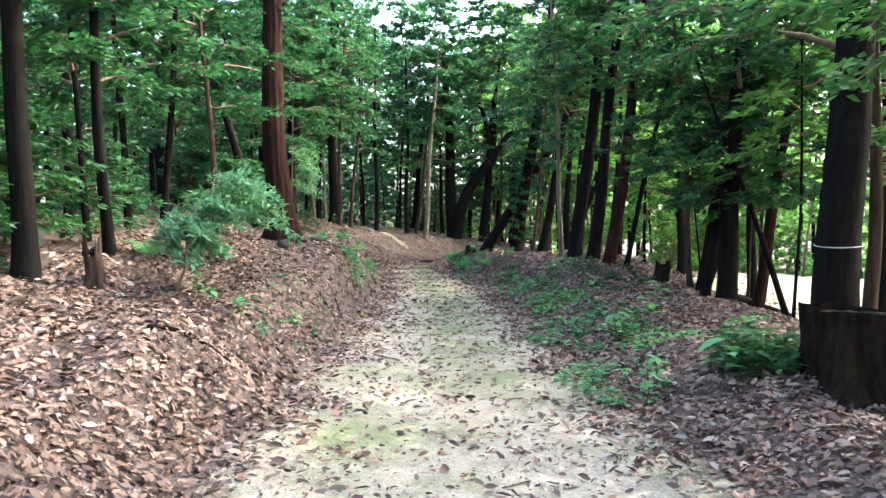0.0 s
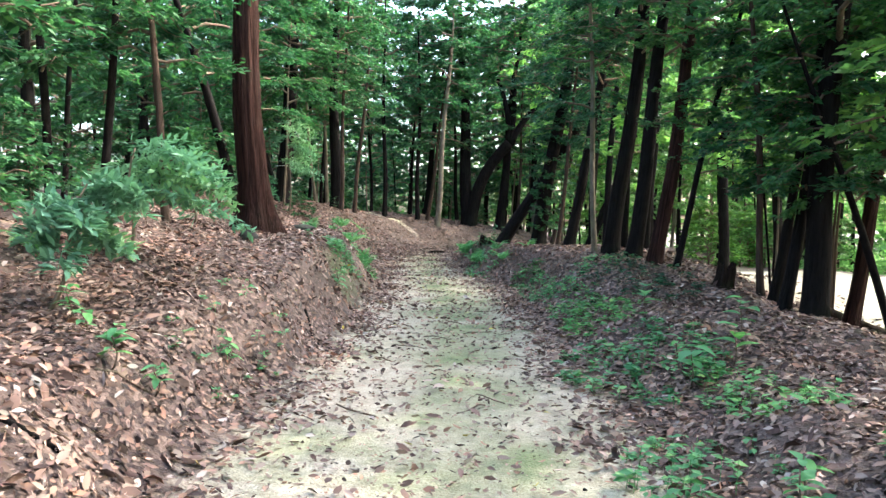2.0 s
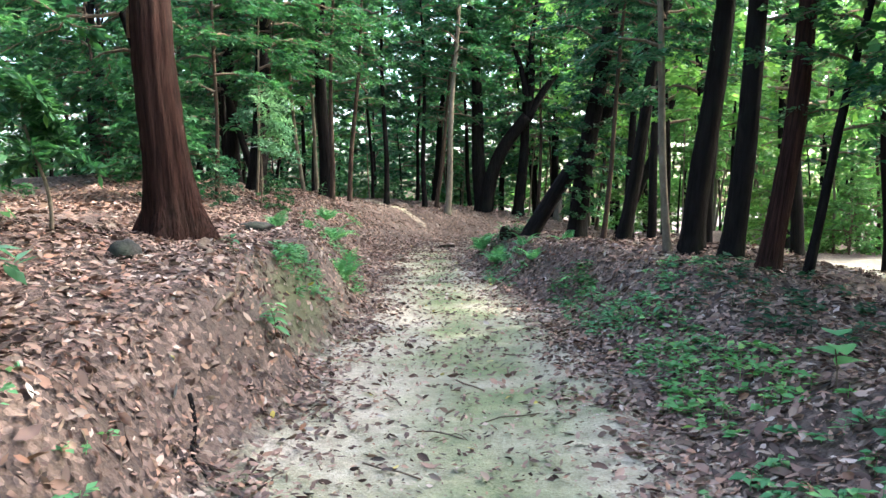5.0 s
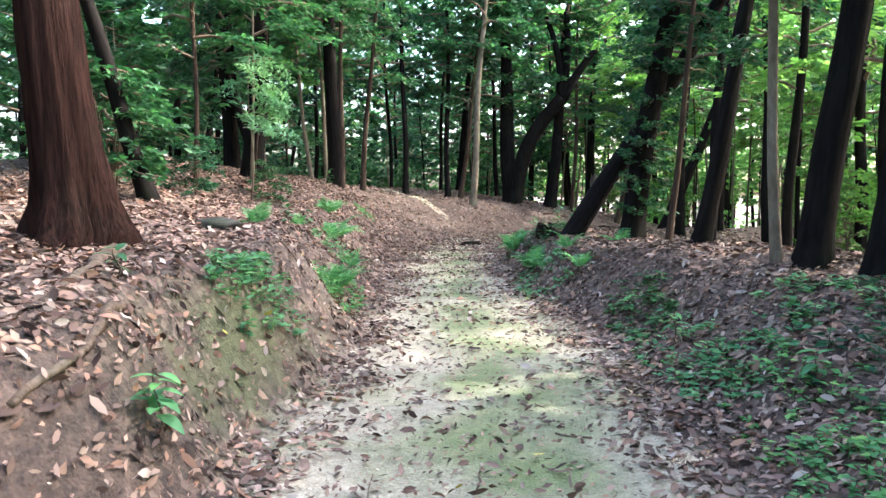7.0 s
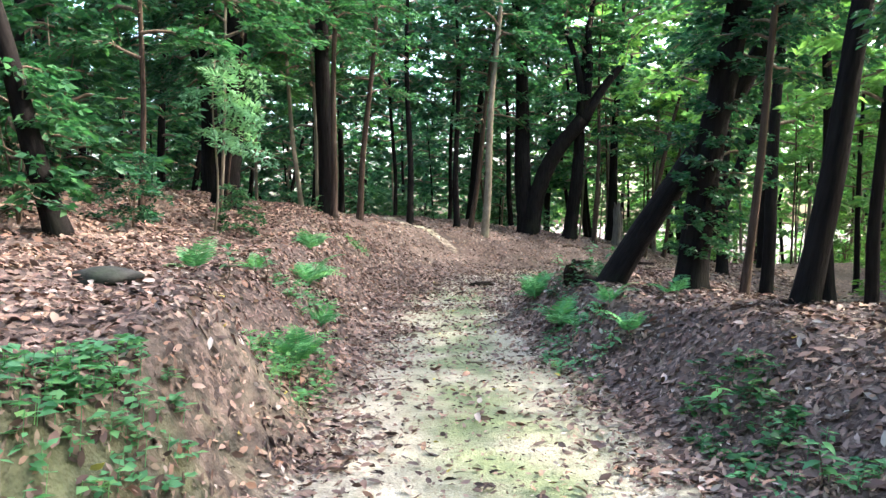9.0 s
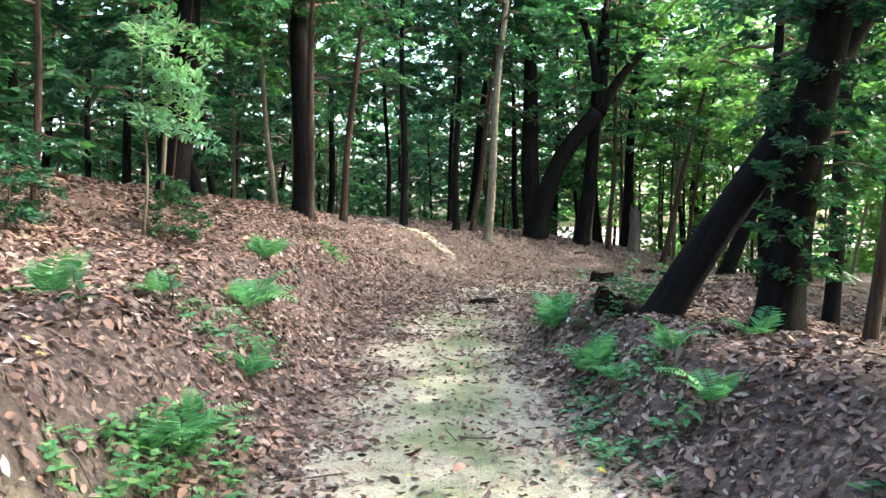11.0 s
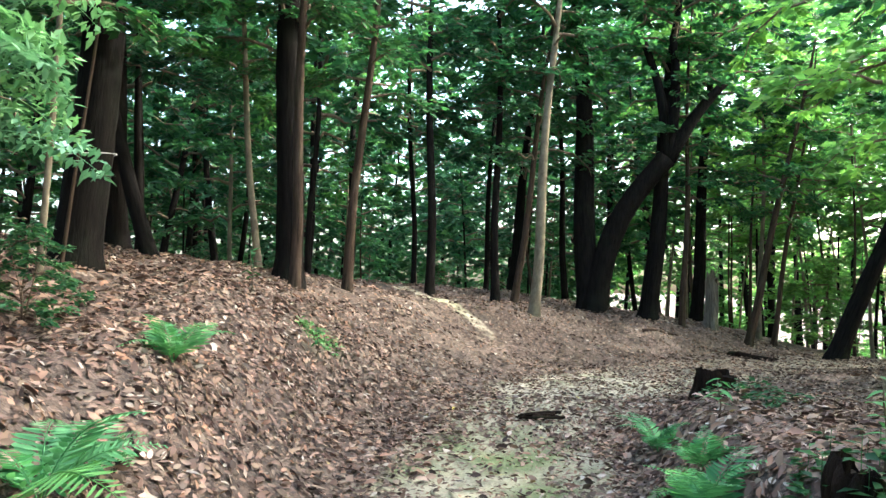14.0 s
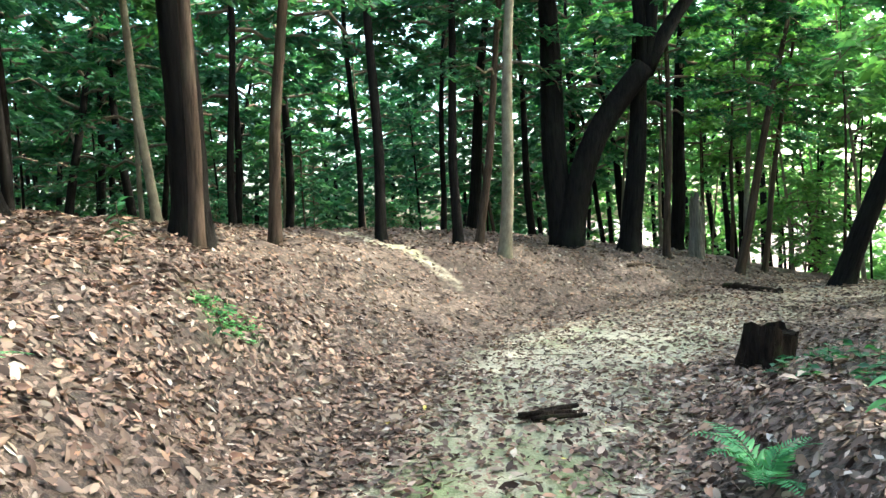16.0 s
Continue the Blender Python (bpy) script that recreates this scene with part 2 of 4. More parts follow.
# ---- building helpers ----
def mesh_of(name, verts, faces, smooth_faces=False):
    """A mesh from arrays; faces is a list of arrays of triangles or quads."""
    me = bpy.data.meshes.new(name)
    faces = [np.asarray(f, np.int32) for f in faces if len(f)]
    verts = np.asarray(verts, np.float32)
    me.vertices.add(len(verts))
    me.vertices.foreach_set("co", verts.ravel())
    loops = np.concatenate([f.ravel() for f in faces])
    sizes = np.concatenate([np.full(len(f), f.shape[1], np.int32) for f in faces])
    me.loops.add(len(loops))
    me.loops.foreach_set("vertex_index", loops)
    me.polygons.add(len(sizes))
    me.polygons.foreach_set("loop_start", np.concatenate([[0], np.cumsum(sizes)[:-1]]).astype(np.int32))
    if smooth_faces:
        me.polygons.foreach_set("use_smooth", np.ones(len(sizes), bool))
    me.update(calc_edges=True)
    me.validate()
    return me


class Shape:
    """Gathers tubes, leaves and sheets into one mesh."""

    def __init__(self):
        self.v, self.f, self.n = [], [], 0

    def add(self, verts, *faces):
        verts = np.asarray(verts, float).reshape(-1, 3)
        self.v.append(verts)
        for f in faces:
            if len(f):
                self.f.append(np.asarray(f, np.int64) + self.n)
        self.n += len(verts)
        return self

    def tube(self, pts, radii, sides=8, rough=0.0, seed=0, lobes=None, caps=True):
        """A round limb along pts. lobes(angle, ring) scales the radius."""
        pts, radii = np.asarray(pts, float), np.asarray(radii, float)
        k = len(pts)
        way = np.gradient(pts, axis=0)
        way /= np.linalg.norm(way, axis=1)[:, None] + 1e-9
        side = np.cross(way, (0.31, 0.95, 0.05) if abs(way[0][2]) > 0.5 else (0, 0, 1.0))
        side /= np.linalg.norm(side, axis=1)[:, None] + 1e-9
        up = np.cross(way, side)
        a = np.arange(sides) / sides * 2 * np.pi
        r = np.random.RandomState(seed)
        scale = np.ones((k, sides))
        if rough:
            scale += rough * r.normal(size=(k, sides)) * 0.6 + rough * r.normal(size=(1, sides))
        if lobes is not None:
            scale *= lobes(a[None, :], np.arange(k)[:, None])
        ring = pts[:, None] + radii[:, None, None] * scale[..., None] * (np.cos(a)[None, :, None] * side[:, None] + np.sin(a)[None, :, None] * up[:, None])
        i, j = np.meshgrid(np.arange(k - 1), np.arange(sides), indexing="ij")
        j2 = (j + 1) % sides
        q = np.stack([i * sides + j, i * sides + j2, (i + 1) * sides + j2, (i + 1) * sides + j], -1).reshape(-1, 4)
        verts = np.concatenate([ring.reshape(-1, 3), pts[:1], pts[-1:]])
        j = np.arange(sides)
        caps_f = np.concatenate([np.stack([np.full(sides, k * sides), (j + 1) % sides, j], -1),
                                 np.stack([np.full(sides, k * sides + 1), (k - 1) * sides + j, (k - 1) * sides + (j + 1) % sides], -1)]) if caps else []
        return self.add(verts, q, caps_f)

    def leaves(self, at, way, normal, length, width, fold=0.18, curl=0.0, broad=False):
        """Leaf blades folded along the midrib: six points and four triangles each when curled, else four points and two."""
        at, way, normal = (np.asarray(a, float).reshape(-1, 3) for a in (at, way, normal))
        way = way / (np.linalg.norm(way, axis=1)[:, None] + 1e-9)
        side = np.cross(way, normal)
        side /= np.linalg.norm(side, axis=1)[:, None] + 1e-9
        up = np.cross(side, way)
        n = len(at)
        ln, wd = np.broadcast_to(np.asarray(length, float), n)[:, None], np.broadcast_to(np.asarray(width, float), n)[:, None]
        if np.any(curl):
            cu = np.broadcast_to(np.asarray(curl, float), n)[:, None]
            mid = at + way * ln * 0.5 - up * ln * cu * 0.35
            v = np.stack([at, at + way * ln * 0.33 - side * wd * 0.46 + up * wd * fold - up * ln * cu * 0.18, at + way * ln * 0.7 - side * wd * 0.40 + up * wd * fold - up * ln * cu * 0.3,
                          at + way * ln - up * ln * cu * 0.05, at + way * ln * 0.7 + side * wd * 0.40 + up * wd * fold - up * ln * cu * 0.3,
                          at + way * ln * 0.33 + side * wd * 0.46 + up * wd * fold - up * ln * cu * 0.18, mid], 1)
            o = np.arange(n)[:, None] * 7
            tri = np.concatenate([o + np.array(t) for t in ((0, 6, 1), (1, 6, 2), (2, 6, 3), (3, 6, 4), (4, 6, 5), (5, 6, 0))])
            return self.add(v, tri)
        if broad:
            v = np.stack([at, at + way * ln * 0.3 - side * wd * 0.44 + up * wd * fold, at + way * ln * 0.68 - side * wd * 0.40 + up * wd * fold, at + way * ln,
                          at + way * ln * 0.68 + side * wd * 0.40 + up * wd * fold, at + way * ln * 0.3 + side * wd * 0.44 + up * wd * fold], 1)
            o = np.arange(n)[:, None] * 6
            return self.add(v, np.concatenate([o + np.array((0, 3, 2, 1)), o + np.array((0, 5, 4, 3))]))
        v = np.stack([at, at + way * ln * 0.45 - side * wd * 0.5 + up * wd * fold, at + way * ln, at + way * ln * 0.45 + side * wd * 0.5 + up * wd * fold], 1)
        o = np.arange(n)[:, None] * 4
        return self.add(v, np.concatenate([o + np.array((0, 2, 1)), o + np.array((0, 3, 2))]))

    def mesh(self, name, mat, smooth_faces=False):
        me = mesh_of(name, np.concatenate(self.v), self.f, smooth_faces)
        me.materials.append(mat)
        return me


def part(name, me, parent, label="", at=None):
    ob = new(name, me)
    ob.parent = parent
    if at is not None:
        ob.matrix_basis = at
    if label:
        ob["label"] = label
    return ob


def rest(x, y, dz=0.0):
    return Vector((x, y, float(height(x, y)) + dz))


def slope(x, y, d=0.12):
    """The ground's normals at arrays of places."""
    n = np.stack([height(x - d, y) - height(x + d, y), height(x, y - d) - height(x, y + d), np.full(np.shape(x), 2 * d)], -1)
    return n / np.linalg.norm(n, axis=-1)[..., None]


# ---- ground: one sheet out to the horizon ----
def spread(lo, hi, step, far):
    near = np.arange(lo, hi + step / 2, step)
    out = step * 1.22 ** np.arange(1, 46)
    out = np.cumsum(out)
    out = out[out < far]
    return np.concatenate([lo - out[::-1], near, hi + out])


def sun_patches(x, y):
    """Sun patches painted as pale sand: over the crest and inside the bend."""
    out = 0
    for x0, y0, x1, y1, w in ((-3.75, 34.6, -1.6, 32.8, 0.16), (0.35, 30.9, 0.95, 28.6, 0.2)):
        u = np.clip(((x - x0) * (x1 - x0) + (y - y0) * (y1 - y0)) / ((x1 - x0) ** 2 + (y1 - y0) ** 2), 0, 1)
        d = np.hypot(x - x0 - u * (x1 - x0), y - y0 - u * (y1 - y0)) + 0.10 * waves(x, y, 0.7, 31)
        out = np.maximum(out, (0.8 - 0.3 * u) * smooth(w * 2.6, w * 0.3, d))
    return out


def ground():
    xs, ys = spread(-6.5, 6.5, 0.11, 1500), spread(-2, 40, 0.13, 1500)
    x, y = np.meshgrid(xs, ys)
    z = height(x, np.clip(y, -60, 90))
    k, w = len(ys), len(xs)
    i, j = np.meshgrid(np.arange(k - 1), np.arange(w - 1), indexing="ij")
    q = np.stack([i * w + j, i * w + j + 1, (i + 1) * w + j + 1, (i + 1) * w + j], -1).reshape(-1, 4)
    me = mesh_of("ground", np.stack([x, y, z], -1).reshape(-1, 3), [q], True)
    me.materials.append(GROUND)
    xl, xr = edges(y)
    trod_and_sun = np.clip(0.5 + np.minimum(x - xl, xr - x) / 0.7, 0, 1) * (1 - 0.55 * smooth(29, 33, y))
    # sun patches join the path mask as pale sand colour
    trod_and_sun = np.maximum(trod_and_sun, sun_patches(x, y))
    field = smooth(6.2, 7.6, x + 0.5 * waves(x, y, 5, 9)) * smooth(30, 22, y)
    xc = section(y)[0]
    band = np.exp(-((x - xc - 0.15 - 0.2 * waves(0 * y, y, 6, 21)) / 0.5) ** 2) * smooth(4, 13, y) * smooth(27, 25, y)
    band = band * (0.75 + 0.8 * waves(x, y, 1.2, 22))
    for px, py, pr in ((-0.09, 8.1, 0.16), (-1.5, 24.3, 0.22), (-1.3, 25.2, 0.3), (0.55, 7.2, 0.3), (-0.6, 5.2, 0.4), (0.9, 12.3, 0.3)):
        band = np.maximum(band, 1.1 * np.exp(-((x - px) ** 2 + 0.5 * (y - py) ** 2) / pr ** 2) * (0.8 + 0.5 * waves(x, y, 0.4, 25)))
    band = np.clip(band, 0, 0.9)
    film = np.exp(-((x + 1.62) / 0.28) ** 2) * (np.exp(-((y - 14.4) / 1.2) ** 2) + 0.8 * np.exp(-((y - 17.8) / 0.8) ** 2)) + np.exp(-((x + 3.05) / 0.3) ** 2 - ((y - 26.75) / 0.35) ** 2)
    film = np.clip(film * (0.8 + 0.9 * waves(x, y, 0.7, 23)), 0, 0.9)
    for name, value in (("moss_film", film), ("moss_band", band), ("trodden", np.clip(trod_and_sun, 0, 1)), ("open_field", np.clip(field, 0, 1))):
        me.attributes.new(name, "FLOAT", "POINT").data.foreach_set("value", value.astype(np.float32).ravel())
    return tagged(new("ground", me), "sunken sandy forest path between leaf-covered earth banks", "ground", kind="structure")


ground()


# ---- trees ----
def crown_shape(seed, z0, z1, radius, boughs, sprays, per, leaf, wide=0.42, droop=0.25, flat=0.35, base_full=0.6):
    """Boughs with side twigs and leaves round the axis from z0 to z1. Returns the wood and the foliage."""
    r = np.random.RandomState(seed)
    wood, green = Shape(), Shape()
    for b in range(boughs):
        u = (b + r.uniform(0.1, 0.9)) / boughs
        z = z0 + (z1 - z0) * u
        az = b * 2.4 + r.uniform(-0.5, 0.5)
        reach = radius * (base_full + (1 - base_full) * math.sin(math.pi * min(1, u * 1.1 + 0.15))) * r.uniform(0.6, 1.15) * (1 - 0.55 * max(0, u - 0.6) / 0.4)
        s = np.linspace(0, 1, 7)
        rise = r.uniform(0.1, 0.7)
        bend = r.uniform(-0.5, 0.5)
        ang = az + bend * s
        pts = np.stack([np.cos(ang) * s * reach, np.sin(ang) * s * reach, z + reach * (rise * s - (rise + droop) * 0.8 * s ** 2)], -1)
        pts[1:-1] += r.normal(0, 0.03 * reach, (5, 3))
        wood.tube(pts, np.linspace(0.022 * reach ** 0.7 + 0.004, 0.004, 7), 4, caps=False)
        for k in range(sprays):
            f = 0.2 + 0.8 * (k + r.uniform(0, 1)) / sprays
            i = min(5, int(f * 6))
            p = pts[i] + (pts[i + 1] - pts[i]) * (f * 6 - i)
            tw_az = ang[i] + r.choice((-1, 1)) * r.uniform(0.4, 1.2)
            ln = r.uniform(0.25, 0.65) * (0.55 + 0.3 * radius / 2.3)
            way = np.array((math.cos(tw_az), math.sin(tw_az), r.uniform(-0.45, 0.25)))
            tip = p + way * ln
            wood.tube(np.stack([p, tip]), (0.006, 0.002), 3, caps=False)
            q = r.uniform(0.1, 1.05, per)[:, None]
            at = p + way * ln * q + r.normal(0, 0.035, (per, 3))
            turn = tw_az + np.where(np.arange(per) % 2, 1, -1) * r.uniform(0.3, 1.3, per)
            lw = np.stack([np.cos(turn), np.sin(turn), r.uniform(-0.7, 0.15, per)], -1)
            nm = np.stack([r.normal(0, flat, per), r.normal(0, flat, per), np.ones(per)], -1)
            le = leaf * r.uniform(0.65, 1.25, per)
            green.leaves(at, lw, nm, le, le * wide)
    return wood, green


def crown_kind(name, mat, **how):
    wood, green = crown_shape(**how)
    first = sum(len(f) for f in green.f)
    green.add(np.concatenate(wood.v), *wood.f)
    me = green.mesh(name, mat)
    me.materials.append(TWIG)
    slots = np.zeros(len(me.polygons), np.int32)
    slots[first:] = 1
    me.polygons.foreach_set("material_index", slots)
    return me


BIG = [crown_kind("broad crown", m, seed=s, z0=0.0, z1=6.5, radius=2.8, boughs=32, sprays=12, per=21, leaf=0.155, wide=0.46, flat=0.6) for s, m in ((11, LEAF_DARK), (12, LEAF_DARK), (13, LEAF_MID))]
FAR = [crown_kind("distant crown", m, seed=s, z0=0.0, z1=7.5, radius=2.9, boughs=26, sprays=7, per=18, leaf=0.25, wide=0.5, flat=0.8) for s, m in ((14, LEAF_DARK), (15, LEAF_MID), (16, LEAF_MID))]
FAR_SUNLIT = [crown_kind("distant sunlit crown", LEAF_SUNLIT, seed=s, z0=0.0, z1=7.5, radius=2.9, boughs=28, sprays=8, per=19, leaf=0.20, wide=0.48, flat=0.8) for s in (17, 18)]
THIN = [crown_kind("slim crown", m, seed=s, z0=0.0, z1=4.2, radius=1.5, boughs=18, sprays=9, per=22, leaf=0.145, wide=0.46, flat=0.6) for s, m in ((21, LEAF_DARK), (22, LEAF_MID), (23, LEAF_MID))]
THIN_FAR = [crown_kind("slim distant crown", m, seed=s, z0=0.0, z1=4.6, radius=1.6, boughs=17, sprays=5, per=13, leaf=0.27, wide=0.48, flat=0.9) for s, m in ((24, LEAF_DARK), (25, LEAF_MID), (26, LEAF_MID))]
SLIM_SUNLIT = [crown_kind("sunlit slim crown", LEAF_SUNLIT, seed=s, z0=0.0, z1=5.0, radius=1.6, boughs=17, sprays=6, per=14, leaf=0.24, wide=0.45, flat=0.9) for s in (27, 28)]
BUSH = [crown_kind("bush crown", m, seed=s, z0=0.15, z1=2.0, radius=1.0, boughs=17, sprays=6, per=18, leaf=0.15, wide=0.48, flat=0.8, base_full=0.75) for s, m in ((31, LEAF_DARK), (32, LEAF_MID), (33, LEAF_DARK), (34, LEAF_SUNLIT))]


def trunk_mesh(name, r0, tall, mat, seed, sides=12, sway=0.03, flare=0.3, furrows=0.03, spread_up=0.16, ribs=9):
    r = np.random.RandomState(seed)
    step = 0.18 if r0 > 0.12 else 0.35
    s = np.concatenate([[-0.25, -0.05, 0.06], np.arange(0.14, tall, step), [tall]])
    ph = r.uniform(0, 6.28, 4)
    ease = np.clip(s / 1.5, 0, 1)
    pts = np.stack([sway * tall * 0.3 * ease * np.sin(s * 0.9 + ph[0]) * 0.6, sway * tall * 0.3 * ease * np.sin(s * 0.7 + ph[1]) * 0.6, s], -1)
    pts[:, :2] -= pts[2, :2]
    rad = r0 * (1 - 0.75 * np.clip(s / tall, 0, 1) ** 1.2) * (1 + flare * np.exp(-np.clip(s, 0, None) / spread_up))
    k = int(r.choice((4, 5, 6)))

    def lobes(a, ring):
        low = np.exp(-np.clip(s, 0, None) / (spread_up + 0.14))[ring]
        return 1 + 0.22 * flare * low * np.sin(k * a + ph[2]) + furrows * (np.sin(ribs * a + ph[3] + 0.3 * np.sin(ring * 0.7)) + 0.5 * np.sin((2 * ribs - 3) * a + 2 * ph[3]))

    return Shape().tube(pts, rad, sides, furrows, seed, lobes).mesh(name, mat, True)


COUNT = [0]


def tree(x, y, r0, lean=(0, 0), tall=9.0, mat=None, crown=BIG, kind=None, from_z=3.0, size=1.0, label="", second=None, name="tree", sides=12, **how):
    """One tree: a trunk that leans by lean (metres a metre) and its crown from from_z up."""
    COUNT[0] += 1
    seed = COUNT[0]
    r = np.random.RandomState(seed + 500)
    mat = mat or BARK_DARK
    base = new(name)
    q = Vector((0, 0, 1)).rotation_difference(Vector((lean[0], lean[1], 1)).normalized())
    base.matrix_basis = Matrix.LocRotScale(rest(x, y), q, None)
    part("trunk", trunk_mesh("trunk", r0, tall, mat, seed, sides, **how), base)
    k = int(r.randint(len(crown))) if kind is None else kind
    if abs(x) < 4.5 and y < 27:
        size *= 0.8 if x < 0 else 0.68  # narrow crowns beside the open strip over the path
    m = pose(0, 0, from_z, 0, 0, r.uniform(0, 360)) @ Matrix.Scale(size * r.uniform(0.92, 1.08), 4)
    part("crown", crown[k], base, at=m)
    if second is not None:
        for dz, sc in ((0.25, 0.5), (0.9, 0.62), (1.9, 0.7)):
            part("shoot_foliage", BUSH[0], base, "leafy shoots along the trunk", at=pose(0.1, 0, second * dz, 0, 0, r.uniform(0, 360)) @ Matrix.Scale(sc, 4))
    what = {"reddish stringy bark": "reddish-barked conifer", "pale smooth bark": "pale slender", "brown bark": "brown-barked"}.get(mat.name, "dark-barked")
    return tagged(base, label or ("%s %stree with a leafy crown on the woodland floor" % (what, "leaning " if math.hypot(*lean) > 0.2 else "")), "tree",
                  "trees beside the path")


# beside the path, from the start on
tree(-3.14, 15.0, 0.235, (-0.05, 0.0), 11, BARK_CEDAR, from_z=4.2, sides=56, flare=0.75, furrows=0.035, spread_up=0.3, ribs=13, label="tall reddish-barked conifer with a flared foot on the leafy bank")
tree(-4.41, 8.09, 0.125, (-0.04, 0), 9, from_z=2.7)
tree(-4.12, 9.46, 0.072, (-0.06, 0), 7, BARK_DARK, THIN, from_z=2.1)
tree(-4.6, 9.9, 0.045, (-0.08, 0), 6, BARK_DARK, THIN, from_z=1.9)
tree(-5.1, 12.4, 0.06, (-0.06, 0), 7, BARK_DARK, THIN, from_z=1.7)
tree(-4.9, 13.4, 0.065, (0.06, 0), 7, BARK_DARK, THIN, from_z=1.7)
tree(-3.75, 12.75, 0.05, (-0.08, 0), 7, BARK_BROWN, THIN, from_z=2.1)
tree(-4.72, 19.57, 0.115, (-0.30, -0.02), 8, from_z=2.7)
tree(-5.25, 25.6, 0.23, (0.08, 0.01), 10, from_z=3.4, sides=16)
tree(-5.96, 28.35, 0.11, (-0.31, -0.04), 7, from_z=2.6)
tree(-4.97, 21.87, 0.043, (0.01, 0), 7, BARK_BROWN, THIN, from_z=2.1)
tree(-4.93, 24.6, 0.032, (0.04, 0), 7, BARK_PALE, THIN, from_z=2.4)
tree(-5.0, 25.0, 0.018, (0.10, 0.02), 6, BARK_BROWN, THIN, from_z=2.6)
tree(-5.0, 29.9, 0.06, (-0.10, 0), 7, BARK_PALE, THIN, from_z=2.8)
tree(-4.6, 30.0, 0.06, (-0.05, 0), 7, BARK_PALE, THIN, from_z=2.8)
tree(-4.1, 28.7, 0.20, (-0.01, 0), 10, from_z=3.6, sides=16)
tree(-3.8, 28.1, 0.072, (0.02, 0), 8, BARK_BROWN, THIN, from_z=3.4)
tree(-3.66, 30.2, 0.075, (0.08, 0), 8, BARK_BROWN, THIN, from_z=3.0)
tree(-2.99, 34.4, 0.10, (-0.01, 0), 9, BARK_DARK, THIN, from_z=4.2, size=1.3)
tree(-1.67, 35.4, 0.10, (0.0, 0.0), 9, BARK_DARK, THIN, from_z=4.4, size=1.3)
tree(-1.3, 36.2, 0.085, (0.13, 0.01), 8, BARK_BROWN, THIN, from_z=3.2, size=1.2)
tree(-0.81, 34.75, 0.12, (0.065, 0.01), 9, BARK_PALE, THIN, from_z=5.2, size=1.3, label="slender pale-barked tree on the crest of the rise")
tree(0.5, 37.6, 0.30, (-0.045, 0), 10, crown=FAR, from_z=5.2, sides=16)
tree(1.95, 38.0, 0.24, (0.09, 0.01), 9, crown=FAR, from_z=4.6)
tree(2.78, 38.1, 0.08, (0.03, 0), 8, BARK_BROWN, THIN, from_z=3.0)
tree(4.46, 38.5, 0.10, (0.22, 0.03), 8, BARK_BROWN, THIN, from_z=3.0)
tree(5.36, 39.6, 0.07, (0.15, 0.02), 8, BARK_BROWN, THIN, from_z=3.0)
tree(5.81, 36.5, 0.2, (0.40, 0.05), 9, crown=FAR, from_z=5.0, size=0.8)
tree(1.14, 21.35, 0.155, (0.62, 0.06), 8, from_z=4.4, sides=18, flare=0.12, label="dark leaning tree growing out over the bank")
tree(1.98, 20.9, 0.175, (0.15, 0.01), 9, from_z=3.4, second=1.2, sides=16, label="dark-barked tree with leafy shoots along its trunk")
tree(2.4, 18.6, 0.11, (0.19, 0), 8, kind=2, from_z=3.3)
tree(2.85, 16.5, 0.145, (0.11, 0), 9.5, kind=2, from_z=3.3, sides=16)
tree(3.1, 15.8, 0.135, (0.11, 0), 9, kind=2, from_z=3.3)
tree(3.3, 15.2, 0.125, (0.138, 0), 9, BARK_CEDAR, kind=2, from_z=3.3)
tree(3.55, 14.8, 0.05, (0.22, 0), 7, BARK_DARK, THIN, from_z=1.5)
tree(2.6, 16.7, 0.05, (-0.045, 0), 8, BARK_PALE, THIN, from_z=2.1)
tree(4.4, 13.6, 0.05, (-0.06, 0), 7, BARK_BROWN, THIN, from_z=1.7)
tree(4.5, 13.4, 0.075, (0.17, 0), 7, BARK_DARK, THIN, from_z=1.6)
tree(4.65, 13.5, 0.065, (0.33, 0), 6, BARK_DARK, THIN, from_z=1.6)
tree(4.6, 12.4, 0.16, (0.06, 0), 9, kind=2, from_z=3.3)
tree(4.35, 12.7, 0.08, (0.16, 0), 8, BARK_DARK, THIN, from_z=1.5)
tree(5.3, 12.9, 0.10, (0.17, 0), 8, BARK_CEDAR, THIN, from_z=1.9)
tree(5.6, 12.3, 0.055, (-0.35, 0), 5, BARK_DARK, THIN, from_z=1.9, size=0.7)
tree(4.55, 8.9, 0.25, (0.05, 0), 10, kind=2, from_z=3.3, sides=16)
tree(5.9, 10.6, 0.10, (0.02, 0), 8, BARK_BROWN, THIN, from_z=2.1)


tree(-5.6, 34.2, 0.07, (0.03, 0), 10, crown=FAR, kind=0, from_z=3.4, size=1.0)
tree(-3.9, 37.6, 0.07, (-0.03, 0), 10, crown=FAR, kind=0, from_z=3.8, size=1.0)
tree(-6.9, 38.2, 0.09, (0.02, 0), 10, crown=FAR, kind=0, from_z=3.2, size=1.1)
tree(-2.3, 40.2, 0.08, (0.04, 0), 10, crown=FAR, kind=0, from_z=4.0, size=1.1)
tree(-7.6, 31.0, 0.08, (-0.04, 0), 10, crown=FAR, kind=0, from_z=3.0, size=1.0)


